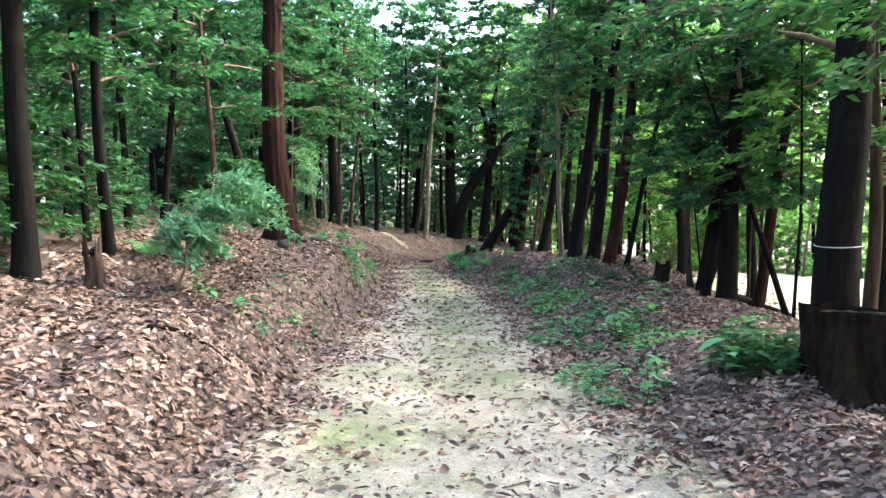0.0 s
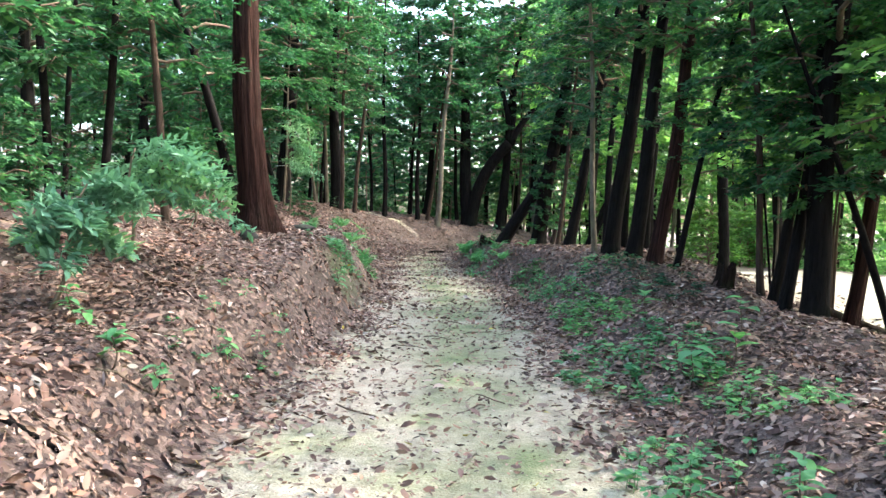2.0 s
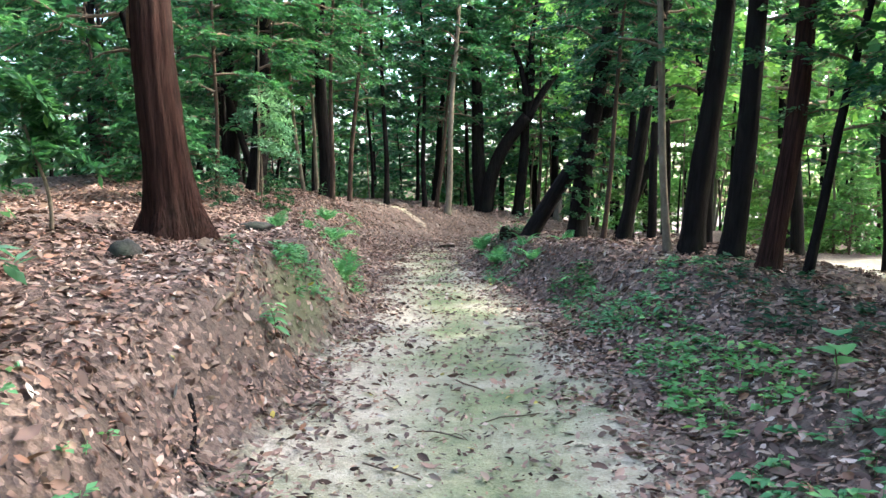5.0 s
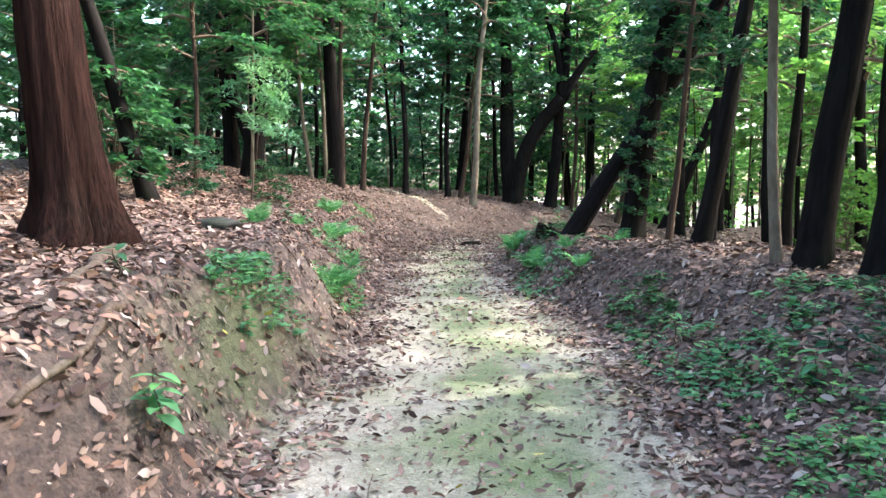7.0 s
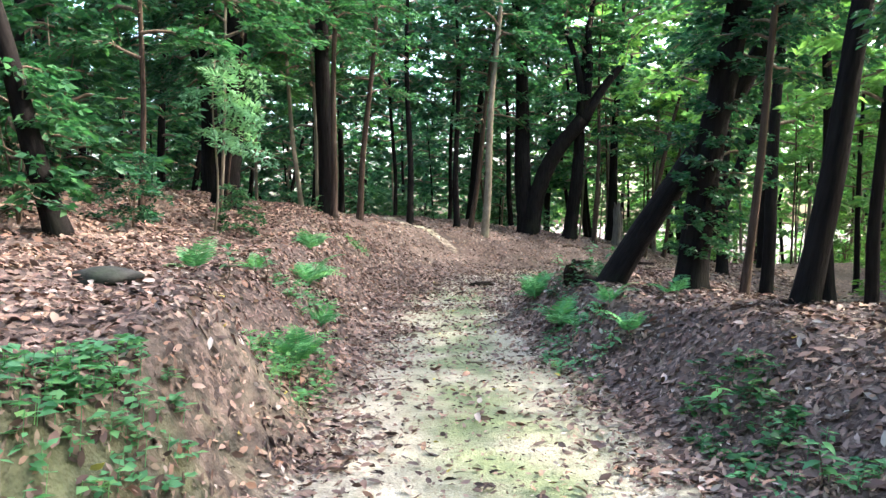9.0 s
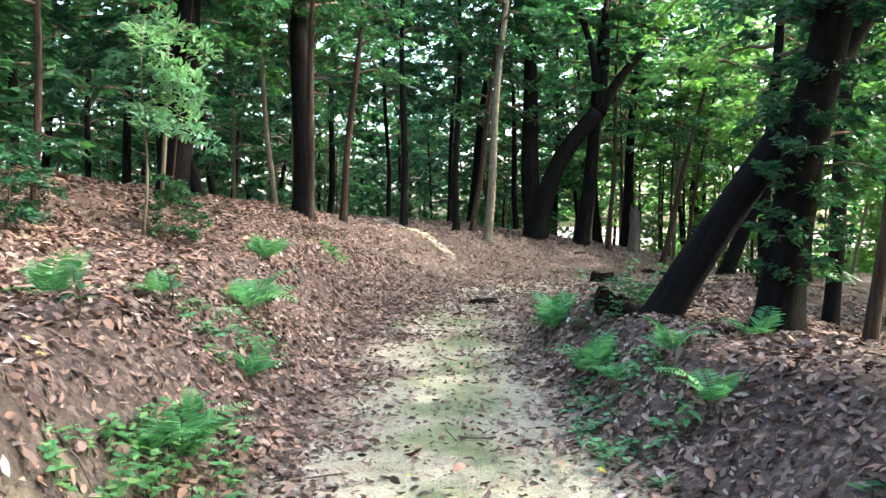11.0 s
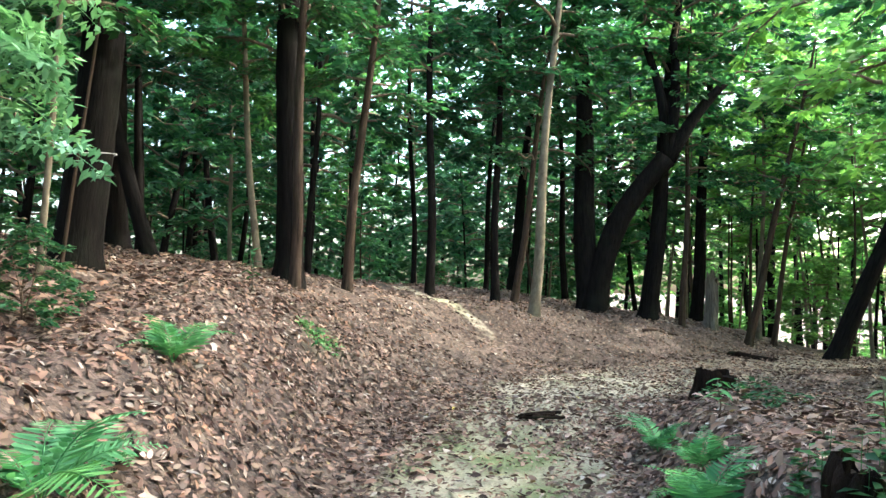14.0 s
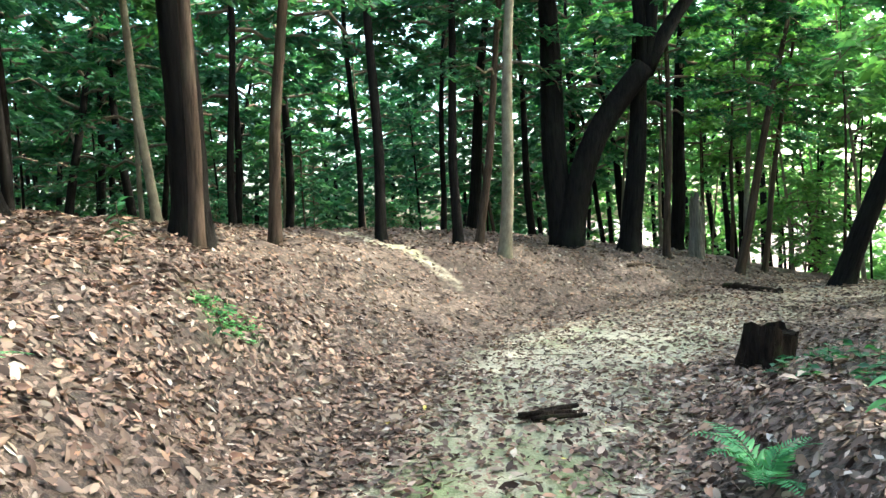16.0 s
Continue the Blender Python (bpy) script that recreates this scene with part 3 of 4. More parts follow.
def forked_tree(x, y):
    """The large dark tree whose leaning trunk parts into three limbs."""
    base = new("forked_tree")
    base.matrix_basis = Matrix.Translation(rest(x, y))
    s = np.linspace(0, 1, 16)[:, None]
    stem = np.array((0.1, 0, -0.25)) + s * np.array((1.75, 0.1, 4.0)) + np.sin(s * 3.1) * np.array((-0.38, 0, 0.25))
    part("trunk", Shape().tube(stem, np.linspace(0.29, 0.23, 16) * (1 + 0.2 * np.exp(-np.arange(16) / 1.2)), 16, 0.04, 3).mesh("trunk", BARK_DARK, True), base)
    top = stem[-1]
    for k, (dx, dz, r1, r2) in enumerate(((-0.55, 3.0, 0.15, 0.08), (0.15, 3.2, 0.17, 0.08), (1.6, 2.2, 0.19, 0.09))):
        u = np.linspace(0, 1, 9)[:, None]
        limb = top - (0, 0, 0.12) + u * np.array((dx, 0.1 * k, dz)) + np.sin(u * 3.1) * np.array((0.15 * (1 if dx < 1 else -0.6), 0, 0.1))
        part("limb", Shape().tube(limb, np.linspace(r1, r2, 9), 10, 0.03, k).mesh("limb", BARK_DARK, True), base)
        part("crown", FAR[k], base, at=pose(*limb[-1]) @ Matrix.Scale(0.75, 4))
    return tagged(base, "large dark tree leaning and forking into three limbs on the crest", "tree", "trees beside the path")


forked_tree(0.48, 37.45)


def woods(seed, count, xr, yr, big, gap, keep=None, low=2.6, grow=1.0, slim=None, wide=None):
    """Scattered trees of the wood, none nearer to another than gap."""
    r = np.random.RandomState(seed)
    done, tries = [], 0
    while len(done) < count and tries < count * 60:
        tries += 1
        x, y = r.uniform(*xr), r.uniform(*yr)
        if keep is not None and not keep(x, y):
            continue
        if all((x - a) ** 2 + (y - b) ** 2 > gap ** 2 for a, b in done):
            done.append((x, y))
            lean = (r.normal(0, 0.06), r.normal(0, 0.05))
            if r.uniform() < big:
                tree(x, y, r.uniform(0.1, 0.2), lean, r.uniform(8.5, 11), BARK_DARK, wide or (FAR if abs(x) > 8 or y > 41 or y < 0 else BIG), from_z=r.uniform(low, low + 1.4), size=grow * r.uniform(0.9, 1.2), sides=9)
            else:
                tree(x, y, r.uniform(0.035, 0.075), lean, r.uniform(6, 8), (BARK_BROWN, BARK_PALE, BARK_DARK)[r.randint(3)], slim or (THIN_FAR if abs(x) > 9 or y > 42 or y < 0 else THIN), from_z=r.uniform(low - 0.9, low + 0.8), size=r.uniform(0.9, 1.3), sides=7)


woods(1, 40, (-22, -6.3), (5, 40), 0.6, 2.3, low=2.0)
woods(2, 48, (-22, 4), (40.5, 56), 0.6, 1.7, low=2.9)
# right-hand woods: light crowns have sunshine painted into their leaf colour
woods(8, 16, (4, 24), (50, 62), 0.3, 2.5, slim=SLIM_SUNLIT, wide=FAR_SUNLIT, low=3.4)
woods(3, 36, (3, 17), (39.0, 50), 0.0, 0.9, slim=SLIM_SUNLIT, low=4.3)
# grown larger to keep the sun off the path
woods(4, 13, (12.5, 23), (4, 34), 0.85, 2.8, grow=1.25, wide=FAR_SUNLIT)
woods(5, 9, (8, 16), (30, 39), 0.2, 2.2, slim=SLIM_SUNLIT)
# unseen trees behind the start, added to block light from behind
woods(6, 22, (-13, 10), (-16, -3), 0.8, 2.8, lambda x, y: abs(x) > 2.5)
# unseen trees off to the right, added to keep sun off the path
woods(7, 5, (6, 10), (-2, 6), 1.0, 2.5)
# added on the right to block sun from the bend and left bank
tree(4.6, 26.4, 0.12, (0.05, 0), 10, from_z=4.8, size=1.2)
tree(6.6, 28.6, 0.14, (-0.03, 0), 10.5, from_z=4.6, size=1.2)
tree(5.2, 23.6, 0.10, (0.05, 0.02), 9, crown=SLIM_SUNLIT, from_z=3.2, size=1.0)
tree(9.4, 30.0, 0.16, (0.0, 0), 10.5, crown=FAR_SUNLIT, from_z=3.2, size=1.2)
tree(8.2, 26.2, 0.16, (0, 0), 12, crown=FAR_SUNLIT, from_z=3.6, size=1.4)
tree(6.6, 32.8, 0.14, (0, 0), 10.5, crown=FAR_SUNLIT, from_z=3.6, size=1.2)
# three trees added to stop sun reaching the path between the trunks
tree(7.2, 17.8, 0.12, (0.02, 0), 9.5, crown=FAR_SUNLIT, from_z=2.6, size=1.0)
tree(7.7, 21.0, 0.12, (0, 0.02), 9.5, crown=FAR_SUNLIT, from_z=2.6, size=1.0)
tree(8.4, 14.6, 0.12, (0, 0), 10, crown=FAR_SUNLIT, from_z=2.8, size=1.0)
# this tree is added to block sun from the rise
tree(4.9, 30.4, 0.13, (0.03, 0), 10, crown=FAR_SUNLIT, from_z=3.8, size=1.1)
tree(2.35, 20.1, 0.045, (0.1, 0), 7, BARK_BROWN, THIN, from_z=2.4, size=0.8)
# thin stems at the clearing's edge, crowns in the painted sunlit colour
tree(5.8, 14.5, 0.022, (0.05, 0), 6, BARK_BROWN, SLIM_SUNLIT, from_z=2.0, size=0.7)
tree(6.2, 12.0, 0.026, (-0.04, 0), 6, BARK_BROWN, SLIM_SUNLIT, from_z=2.2, size=0.7)
tree(5.4, 15.6, 0.020, (0.02, 0), 6, BARK_PALE, SLIM_SUNLIT, from_z=2.0, size=0.7)
tree(4.95, 14.6, 0.018, (-0.08, 0), 5.5, BARK_DARK, SLIM_SUNLIT, from_z=2.0, size=0.6)
tree(6.8, 16.5, 0.030, (0.06, 0), 6.5, BARK_BROWN, SLIM_SUNLIT, from_z=2.2, size=0.8)
tree(5.05, 11.0, 0.024, (0.03, 0), 6, BARK_DARK, SLIM_SUNLIT, from_z=2.2, size=0.7)
# unseen trees beside the start, added to shade the path from the sun
tree(5.4, 5.6, 0.13, (0, 0), 9.5, crown=BIG, from_z=2.6)
tree(6.4, 3.0, 0.15, (0, 0), 10, crown=BIG, from_z=2.8)
tree(5.6, 0.6, 0.14, (0, 0), 10, crown=BIG, from_z=2.8)


_u = np.linspace(0, 1, 6)[:, None]
BUSH_STEM = Shape().tube(_u * np.array((0.05, 0.0, 1.8)) + np.sin(_u * 5) * np.array((0.03, 0.04, 0)), np.linspace(0.018, 0.006, 6), 6, 0.05).mesh("stem", TWIG, True)


def bush(x, y, size, kind, label="leafy green undergrowth bush on the woodland floor"):
    base = new("bush")
    base.matrix_basis = Matrix.LocRotScale(rest(x, y, -0.03), Euler((0, 0, x * 7.1 + y * 3.3)), (size, size, size))
    for k in range(3):
        part("stem", BUSH_STEM, base, at=pose(0, 0, 0, 6 + 3 * k, 0, 125 * k))
    part("crown", BUSH[kind], base)
    return tagged(base, label, "bush", "undergrowth")


def thicket(seed, count, xr, yr, lo, hi, light=False):
    r = np.random.RandomState(seed)
    for _ in range(count):
        bush(r.uniform(*xr), r.uniform(*yr), r.uniform(lo, hi), 3 if light else int(r.randint(3)))


thicket(1, 20, (-10, -5.2), (7, 24), 0.7, 1.5)
thicket(2, 8, (-20, -11), (6, 34), 1.0, 1.7)
thicket(3, 11, (-15, 4), (41.0, 49), 0.7, 1.3)
# bushes on the right, in the leaf colour with sunshine painted in
thicket(4, 9, (5, 17), (41, 49), 0.8, 1.6, True)
thicket(5, 10, (10.5, 15), (6, 34), 0.9, 1.8, True)
thicket(6, 8, (8.5, 13), (28, 38), 0.7, 1.3, True)


def far_woods(seed, n):
    """The wood's far edge all round: one belt of foliage with trunks, beyond where trees can be told apart."""
    r = np.random.RandomState(seed)
    m = 900
    # the unseen part behind the start is added to block low sky light
    a = np.where(r.uniform(0, 1, m) < 0.7, r.uniform(-1.2, 1.2, m), r.uniform(1.2, 5.08, m))
    d = r.uniform(0.94, 1.25, m)
    cx, cy = 36 * d * np.sin(a), 16 + 44 * d * np.cos(a)
    cz = height(cx, np.clip(cy, -60, 90)) + 0.6 + 22 * r.uniform(0, 1, m) ** 0.95
    size = r.uniform(1.0, 2.4, m)
    k = r.randint(0, m, n)
    u = r.normal(0, 0.55, (n, 3)) * size[k][:, None] * (1.1, 1.1, 0.7)
    at = np.stack([cx[k], cy[k], cz[k]], -1) + u
    at[:, 2] = np.maximum(at[:, 2], height(at[:, 0], np.clip(at[:, 1], -60, 90)) + 0.05)
    t = r.uniform(0, 6.283, n)
    ln = r.uniform(0.3, 0.62, n)
    s = Shape().leaves(at, np.stack([np.cos(t), np.sin(t), r.uniform(-0.8, 0.2, n)], -1), r.normal(0, 0.7, (n, 3)) + (0, 0, 0.7), ln, ln * 0.5)
    first = sum(len(f) for f in s.f)
    for i in range(150):
        b = np.array((cx[i], cy[i], float(height(cx[i], min(cy[i], 90))) - 0.2))
        s.tube(np.stack([b, b + (r.normal(0, 0.3), r.normal(0, 0.3), 6), b + (r.normal(0, 0.5), 0, 12)]), (r.uniform(0.08, 0.22), 0.1, 0.04), 7)
    me = s.mesh("far_woods", LEAF_SUNLIT)
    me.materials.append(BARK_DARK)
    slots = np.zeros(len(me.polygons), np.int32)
    # the belt's right side takes the leaf colour with sunshine painted in
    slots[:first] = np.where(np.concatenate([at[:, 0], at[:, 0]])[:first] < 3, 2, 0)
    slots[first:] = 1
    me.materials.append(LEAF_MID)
    me.polygons.foreach_set("material_index", slots)
    return tagged(new("far_woods", me), "dense green edge of the wood in the distance", "woods", kind="stuff")


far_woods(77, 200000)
bush(-4.95, 9.1, 0.8, 1)
bush(-5.2, 7.6, 0.7, 0)
bush(-5.0, 11.0, 0.7, 1)
bush(-4.25, 23.5, 0.4, 1)
bush(-4.6, 20.9, 0.45, 0)


# ---- fallen leaves ----
def litter(name, label, seed, n, xr, yr, lo, hi, where, curled, broad=True, mat=LITTER):
    """Fallen leaves strewn where where(x, y) is high, each lying on the ground."""
    r = np.random.RandomState(seed)
    x, y = r.uniform(*xr, n), r.uniform(*yr, n)
    keep = r.uniform(0, 1, n) < where(x, y)
    x, y = x[keep], y[keep]
    n = len(x)
    nm = slope(x, y) + r.normal(0, 0.5, (n, 3))
    a = r.uniform(0, 6.283, n)
    way = np.stack([np.cos(a), np.sin(a), np.zeros(n)], -1)
    up = slope(x, y)
    way -= (way * up).sum(-1)[:, None] * up
    way += r.normal(0, 0.22, (n, 3)) + up * 0.08
    at = np.stack([x, y, height(x, y) + r.uniform(0.004, 0.045, n)], -1)
    ln = r.uniform(lo, hi, n) * r.choice((0.7, 1.0, 1.0, 1.25), n)
    s = Shape().leaves(at - way * ln[:, None] * 0.5, way, nm, ln, ln * r.uniform(0.32, 0.52, n), r.uniform(-0.1, 0.25, n)[:, None], r.uniform(-0.6, 0.9, n) if curled else 0.0, broad=broad)
    return tagged(new(name, s.mesh(name, mat)), label, "fallen leaves", kind="stuff")


def off_path(x, y):
    """How thickly the leaves lie: full on the banks, thin on the trodden way, thicker where it turns."""
    xl, xr = edges(y)
    inside = np.minimum(x - xl, xr - x)
    bare = 0.5 + 0.5 * np.clip(waves(x, y, 2.2, 14) + 0.5, -1, 1)
    side = np.clip(0.42 + 0.58 * bare, 0, 1)
    core = 0.09 + 0.16 * smooth(23, 26, y) + 0.35 * smooth(28, 32, y)
    steep = smooth(0.55, 0.82, slope(x, y)[..., 2])
    side = side * np.where(x < xl, 0.55 + 0.45 * steep, 1.0)
    lie = side + (core - side) * smooth(-0.15, 0.6, inside + 0.25 * waves(x, y, 1.4, 15))
    # fewer leaves so that the painted sun patches stay pale
    return lie * (1 - 0.85 * np.clip(sun_patches(x, y), 0, 1))


litter("leaf_litter", "thick layer of dry brown fallen leaves on the banks", 3, 60000, (-4.4, 3.6), (1.0, 28), 0.05, 0.105, off_path, True)
litter("leaf_litter", "flat dry fallen leaves on the banks", 13, 85000, (-4.4, 3.6), (1.0, 28), 0.045, 0.095, off_path, False)
litter("leaf_litter", "broken pieces of dry leaves between the fallen leaves", 23, 85000, (-4.4, 3.8), (2.0, 30), 0.03, 0.065, off_path, False, False)
litter("leaf_litter", "dry brown fallen leaves over the rise", 4, 66000, (-7, 7), (25, 40), 0.05, 0.10, off_path, False, False)
litter("leaf_litter", "dry brown fallen leaves under the trees", 5, 42000, (-9, 8), (-2, 34), 0.08, 0.14, lambda x, y: off_path(x, y) * (np.abs(x + 0.4) > 3.7), False, False)
litter("leaf_litter", "dry fallen leaves between the trunks by the clearing", 25, 16000, (3.2, 6.4), (5, 20), 0.06, 0.11, off_path, False, False)
litter("leaf_litter", "dry fallen leaves along the top of the bank", 15, 16000, (-7.5, -4.1), (16, 30), 0.06, 0.11, off_path, False, False)
litter("leaf_litter", "small dark leaf scraps on the sandy path", 6, 24000, (-2.2, 2.2), (1, 28), 0.015, 0.05, lambda x, y: 0.8 * (np.minimum(x - edges(y)[0], edges(y)[1] - x) > 0), False, False)
litter("leaf_litter", "trodden brown leaves over the sandy bend", 7, 26000, (-2.5, 6), (20, 34), 0.025, 0.07, lambda x, y: np.clip((y - 21.5) / 9.0, 0, 0.8) * (1 - np.clip(sun_patches(x, y), 0, 1)) * (np.minimum(x - edges(y)[0], edges(y)[1] - x) > 0), False, False)

litter("fallen_leaf", "few fresh yellow leaves dropped on the path", 9, 90, (-2.5, 2.2), (5, 29), 0.05, 0.08, lambda x, y: 1.0, True, mat=LEAF_YELLOW)


def twigs(seed, n):
    r = np.random.RandomState(seed)
    s = Shape()
    for _ in range(n):
        x, y = r.uniform(-4.2, 3.4), r.uniform(2, 33)
        a, ln = r.uniform(0, 3.14), r.uniform(0.1, 0.5)
        u = np.linspace(-0.5, 0.5, 4)
        px, py = x + u * ln * math.cos(a), y + u * ln * math.sin(a)
        s.tube(np.stack([px, py, height(px, py) + 0.012], -1) + r.normal(0, 0.008, (4, 3)), np.full(4, r.uniform(0.003, 0.008)), 5)
    return tagged(new("fallen_twig_scatter", s.mesh("twigs", TWIG, True)), "thin dry twigs scattered over the leaves", "twigs", kind="stuff")


twigs(8, 260)


# ---- ferns ----
def frond_mesh(seed, length, pairs=19):
    r = np.random.RandomState(seed)
    u = np.linspace(0, 1, 9)
    mid = np.stack([u * length * 0.86, 0.04 * length * np.sin(u * 3) * r.choice((-1, 1)), length * (0.62 * u - 0.62 * u ** 2.2)], -1)
    s = Shape()
    k = np.linspace(0.14, 0.985, pairs)
    p = np.stack([np.interp(k, u, mid[:, c]) for c in range(3)], -1)
    way = np.stack([np.interp(k, u, np.gradient(mid[:, c])) for c in range(3)], -1)
    way /= np.linalg.norm(way, axis=1)[:, None]
    side = np.cross(way, (0, 0, 1.0))
    side /= np.linalg.norm(side, axis=1)[:, None]
    up = np.cross(side, way)
    span = length * 0.34 * np.minimum(1, (k + 0.03) / 0.27) * (1.02 - k) ** 0.75 + 0.01
    for sg in (-1, 1):
        lw = sg * side + way * 0.42 - up * 0.12 + r.normal(0, 0.05, (pairs, 3))
        s.leaves(p, lw, up + r.normal(0, 0.12, (pairs, 3)), span * r.uniform(0.9, 1.08, pairs), np.maximum(span * 0.15, 0.009), 0.12, 0.12)
    s.tube(mid, np.linspace(0.004, 0.0012, 9), 4)
    return s.mesh("frond", LEAF_FERN)


FRONDS = [frond_mesh(s, 0.5) for s in (1, 2, 3)]


def fern(x, y, size=1.0, fronds=8, spread_way=None, label="bright green fern with feathery fronds growing from the bank"):
    base = new("fern")
    r = np.random.RandomState(int(abs(x * 131 + y * 71)) % 99991)
    base.matrix_basis = Matrix.LocRotScale(rest(x, y, 0.0), Euler((0, 0, 0)), (0.95 * size,) * 3)
    for k in range(fronds):
        a = 360 * k / fronds + r.uniform(-18, 18) if spread_way is None else spread_way + r.uniform(-85, 85)
        part("frond", FRONDS[k % 3], base, at=pose(0, 0, 0, r.uniform(-14, 14), -r.uniform(6, 52), a) @ Matrix.Scale(r.uniform(0.7, 1.1), 4))
    return tagged(base, label, "fern", "ferns on the banks")


fern(-2.55, 21.35, 1.45, 9)
fern(-3.12, 23.55, 1.2, 9)
fern(-1.92, 18.1, 0.8, 7)
fern(-2.05, 19.95, 0.85, 8)
fern(-2.62, 21.85, 0.8, 7)
fern(-3.7, 9.6, 1.3, 7)
fern(0.55, 20.95, 1.15, 9)
fern(0.30, 22.6, 1.2, 9)
fern(0.42, 23.3, 1.0, 8)
fern(0.36, 24.7, 1.15, 9)
fern(0.98, 19.95, 0.85, 7)
fern(0.66, 20.25, 0.8, 7)
fern(1.08, 19.25, 0.95, 7)
fern(0.30, 22.9, 0.75, 7)
fern(-1.95, 18.7, 0.6, 6)
fern(-3.1, 19.2, 1.1, 8)
fern(-2.75, 19.95, 0.7, 6)
fern(1.75, 20.6, 1.0, 7)
fern(-1.85, 18.35, 1.1, 8)


# ---- seedlings and low plants ----
def blade_mesh(name, length, width, mat):
    """A broad leaf with a pointed tip and a sunken midrib, on a short stalk."""
    u = np.linspace(0, 1, 8)
    half = width * 0.5 * np.sin(math.pi * u ** 0.75) ** 0.8
    half[0], half[-1] = 0.003, 0.002
    rise = length * (0.10 * u - 0.30 * u ** 2)
    c = np.stack([u * length, 0 * u, rise], -1)
    v = np.concatenate([c + np.stack([0 * u, -half, 0.22 * half], -1), c, c + np.stack([0 * u, half, 0.22 * half], -1)])
    i = np.arange(7)
    q = np.concatenate([np.stack([i, i + 8, i + 9, i + 1], -1), np.stack([i + 8, i + 16, i + 17, i + 9], -1)])
    return Shape().add(v, q).mesh(name, mat, True)


BLADES = [blade_mesh("leaf", 0.12, 0.055, LEAF_SEED), blade_mesh("leaf", 0.2, 0.15, LEAF_SEED), blade_mesh("leaf", 0.09, 0.035, LEAF_MID)]
_u = np.linspace(0, 1, 6)[:, None]
STEM = Shape().tube(_u * np.array((0.02, 0.0, 1.0)) + np.sin(_u * 5) * np.array((0.02, 0.015, 0)), np.linspace(0.007, 0.003, 6), 6).mesh("stem", TWIG, True)


def seedling(x, y, tall=0.3, leaves=9, kind=0, label="", size=1.0):
    base = new("seedling")
    r = np.random.RandomState(int(abs(x * 917 + y * 377)) % 99991)
    base.matrix_basis = Matrix.Translation(rest(x, y, -0.01))
    part("stem", STEM, base, at=Matrix.Diagonal((1, 1, tall, 1)))
    for k in range(leaves):
        f = 0.35 + 0.65 * (k + 1) / leaves
        part("leaf", BLADES[kind], base, at=pose(0.02 * f, 0, tall * f, 0, r.uniform(-30, 20), k * 137.5 + r.uniform(-25, 25)) @ Matrix.Scale(size * r.uniform(0.7, 1.15), 4))
    return tagged(base, label or ("low broad-leaved green seedling among the fallen leaves" if kind != 1 else "green seedling with large soft heart-shaped leaves"), "seedling", "seedlings by the path")


for sx, sy, st, sn, sk, sz in ((-1.95, 7.25, 0.28, 12, 0, 1.2), (-1.75, 7.4, 0.2, 8, 0, 1.0), (-2.58, 7.95, 0.3, 12, 0, 1.1), (-2.35, 7.7, 0.2, 8, 0, 1.0), (-1.69, 8.7, 0.2, 8, 0, 1.0),
                               (-2.0, 13.35, 0.18, 8, 2, 1.3), (-1.45, 12.6, 0.3, 14, 0, 1.3), (-2.5, 18.45, 0.3, 11, 2, 1.5), (-2.6, 19.8, 0.35, 12, 2, 1.4)):
    seedling(sx, sy, st, sn, sk, "", sz)
for sx, sy, st, sn, sk, sz in ((2.15, 5.85, 0.42, 5, 1, 1.1), (2.45, 6.2, 0.4, 4, 1, 1.0), (1.6, 6.0, 0.4, 12, 0, 1.0), (1.75, 6.3, 0.3, 9, 0, 1.0), (2.78, 9.95, 0.4, 5, 1, 1.0), (2.5, 9.3, 0.35, 5, 1, 0.9),
                               (2.2, 11.3, 0.35, 4, 1, 1.0), (1.95, 8.7, 0.35, 6, 1, 0.8), (2.0, 9.3, 0.3, 10, 0, 1.0)):
    seedling(sx, sy, st, sn, sk, "", sz)
for sx, sy, st, sn, sk, sz in ((1.5, 15.95, 0.28, 11, 0, 1.0), (1.33, 17.2, 0.25, 10, 0, 1.0), (1.85, 13.95, 0.22, 10, 0, 1.0), (0.9, 19.2, 0.22, 9, 0, 0.9), (0.6, 21.2, 0.25, 9, 2, 1.3),
                               (1.0, 22.2, 0.45, 12, 0, 1.0), (1.25, 22.0, 0.4, 12, 2, 1.4), (-2.9, 26.2, 0.3, 9, 2, 1.3), (-3.8, 26.6, 0.5, 14, 2, 1.5), (0.7, 24.2, 0.3, 10, 0, 1.0)):
    seedling(sx, sy, st, sn, sk, "", sz)


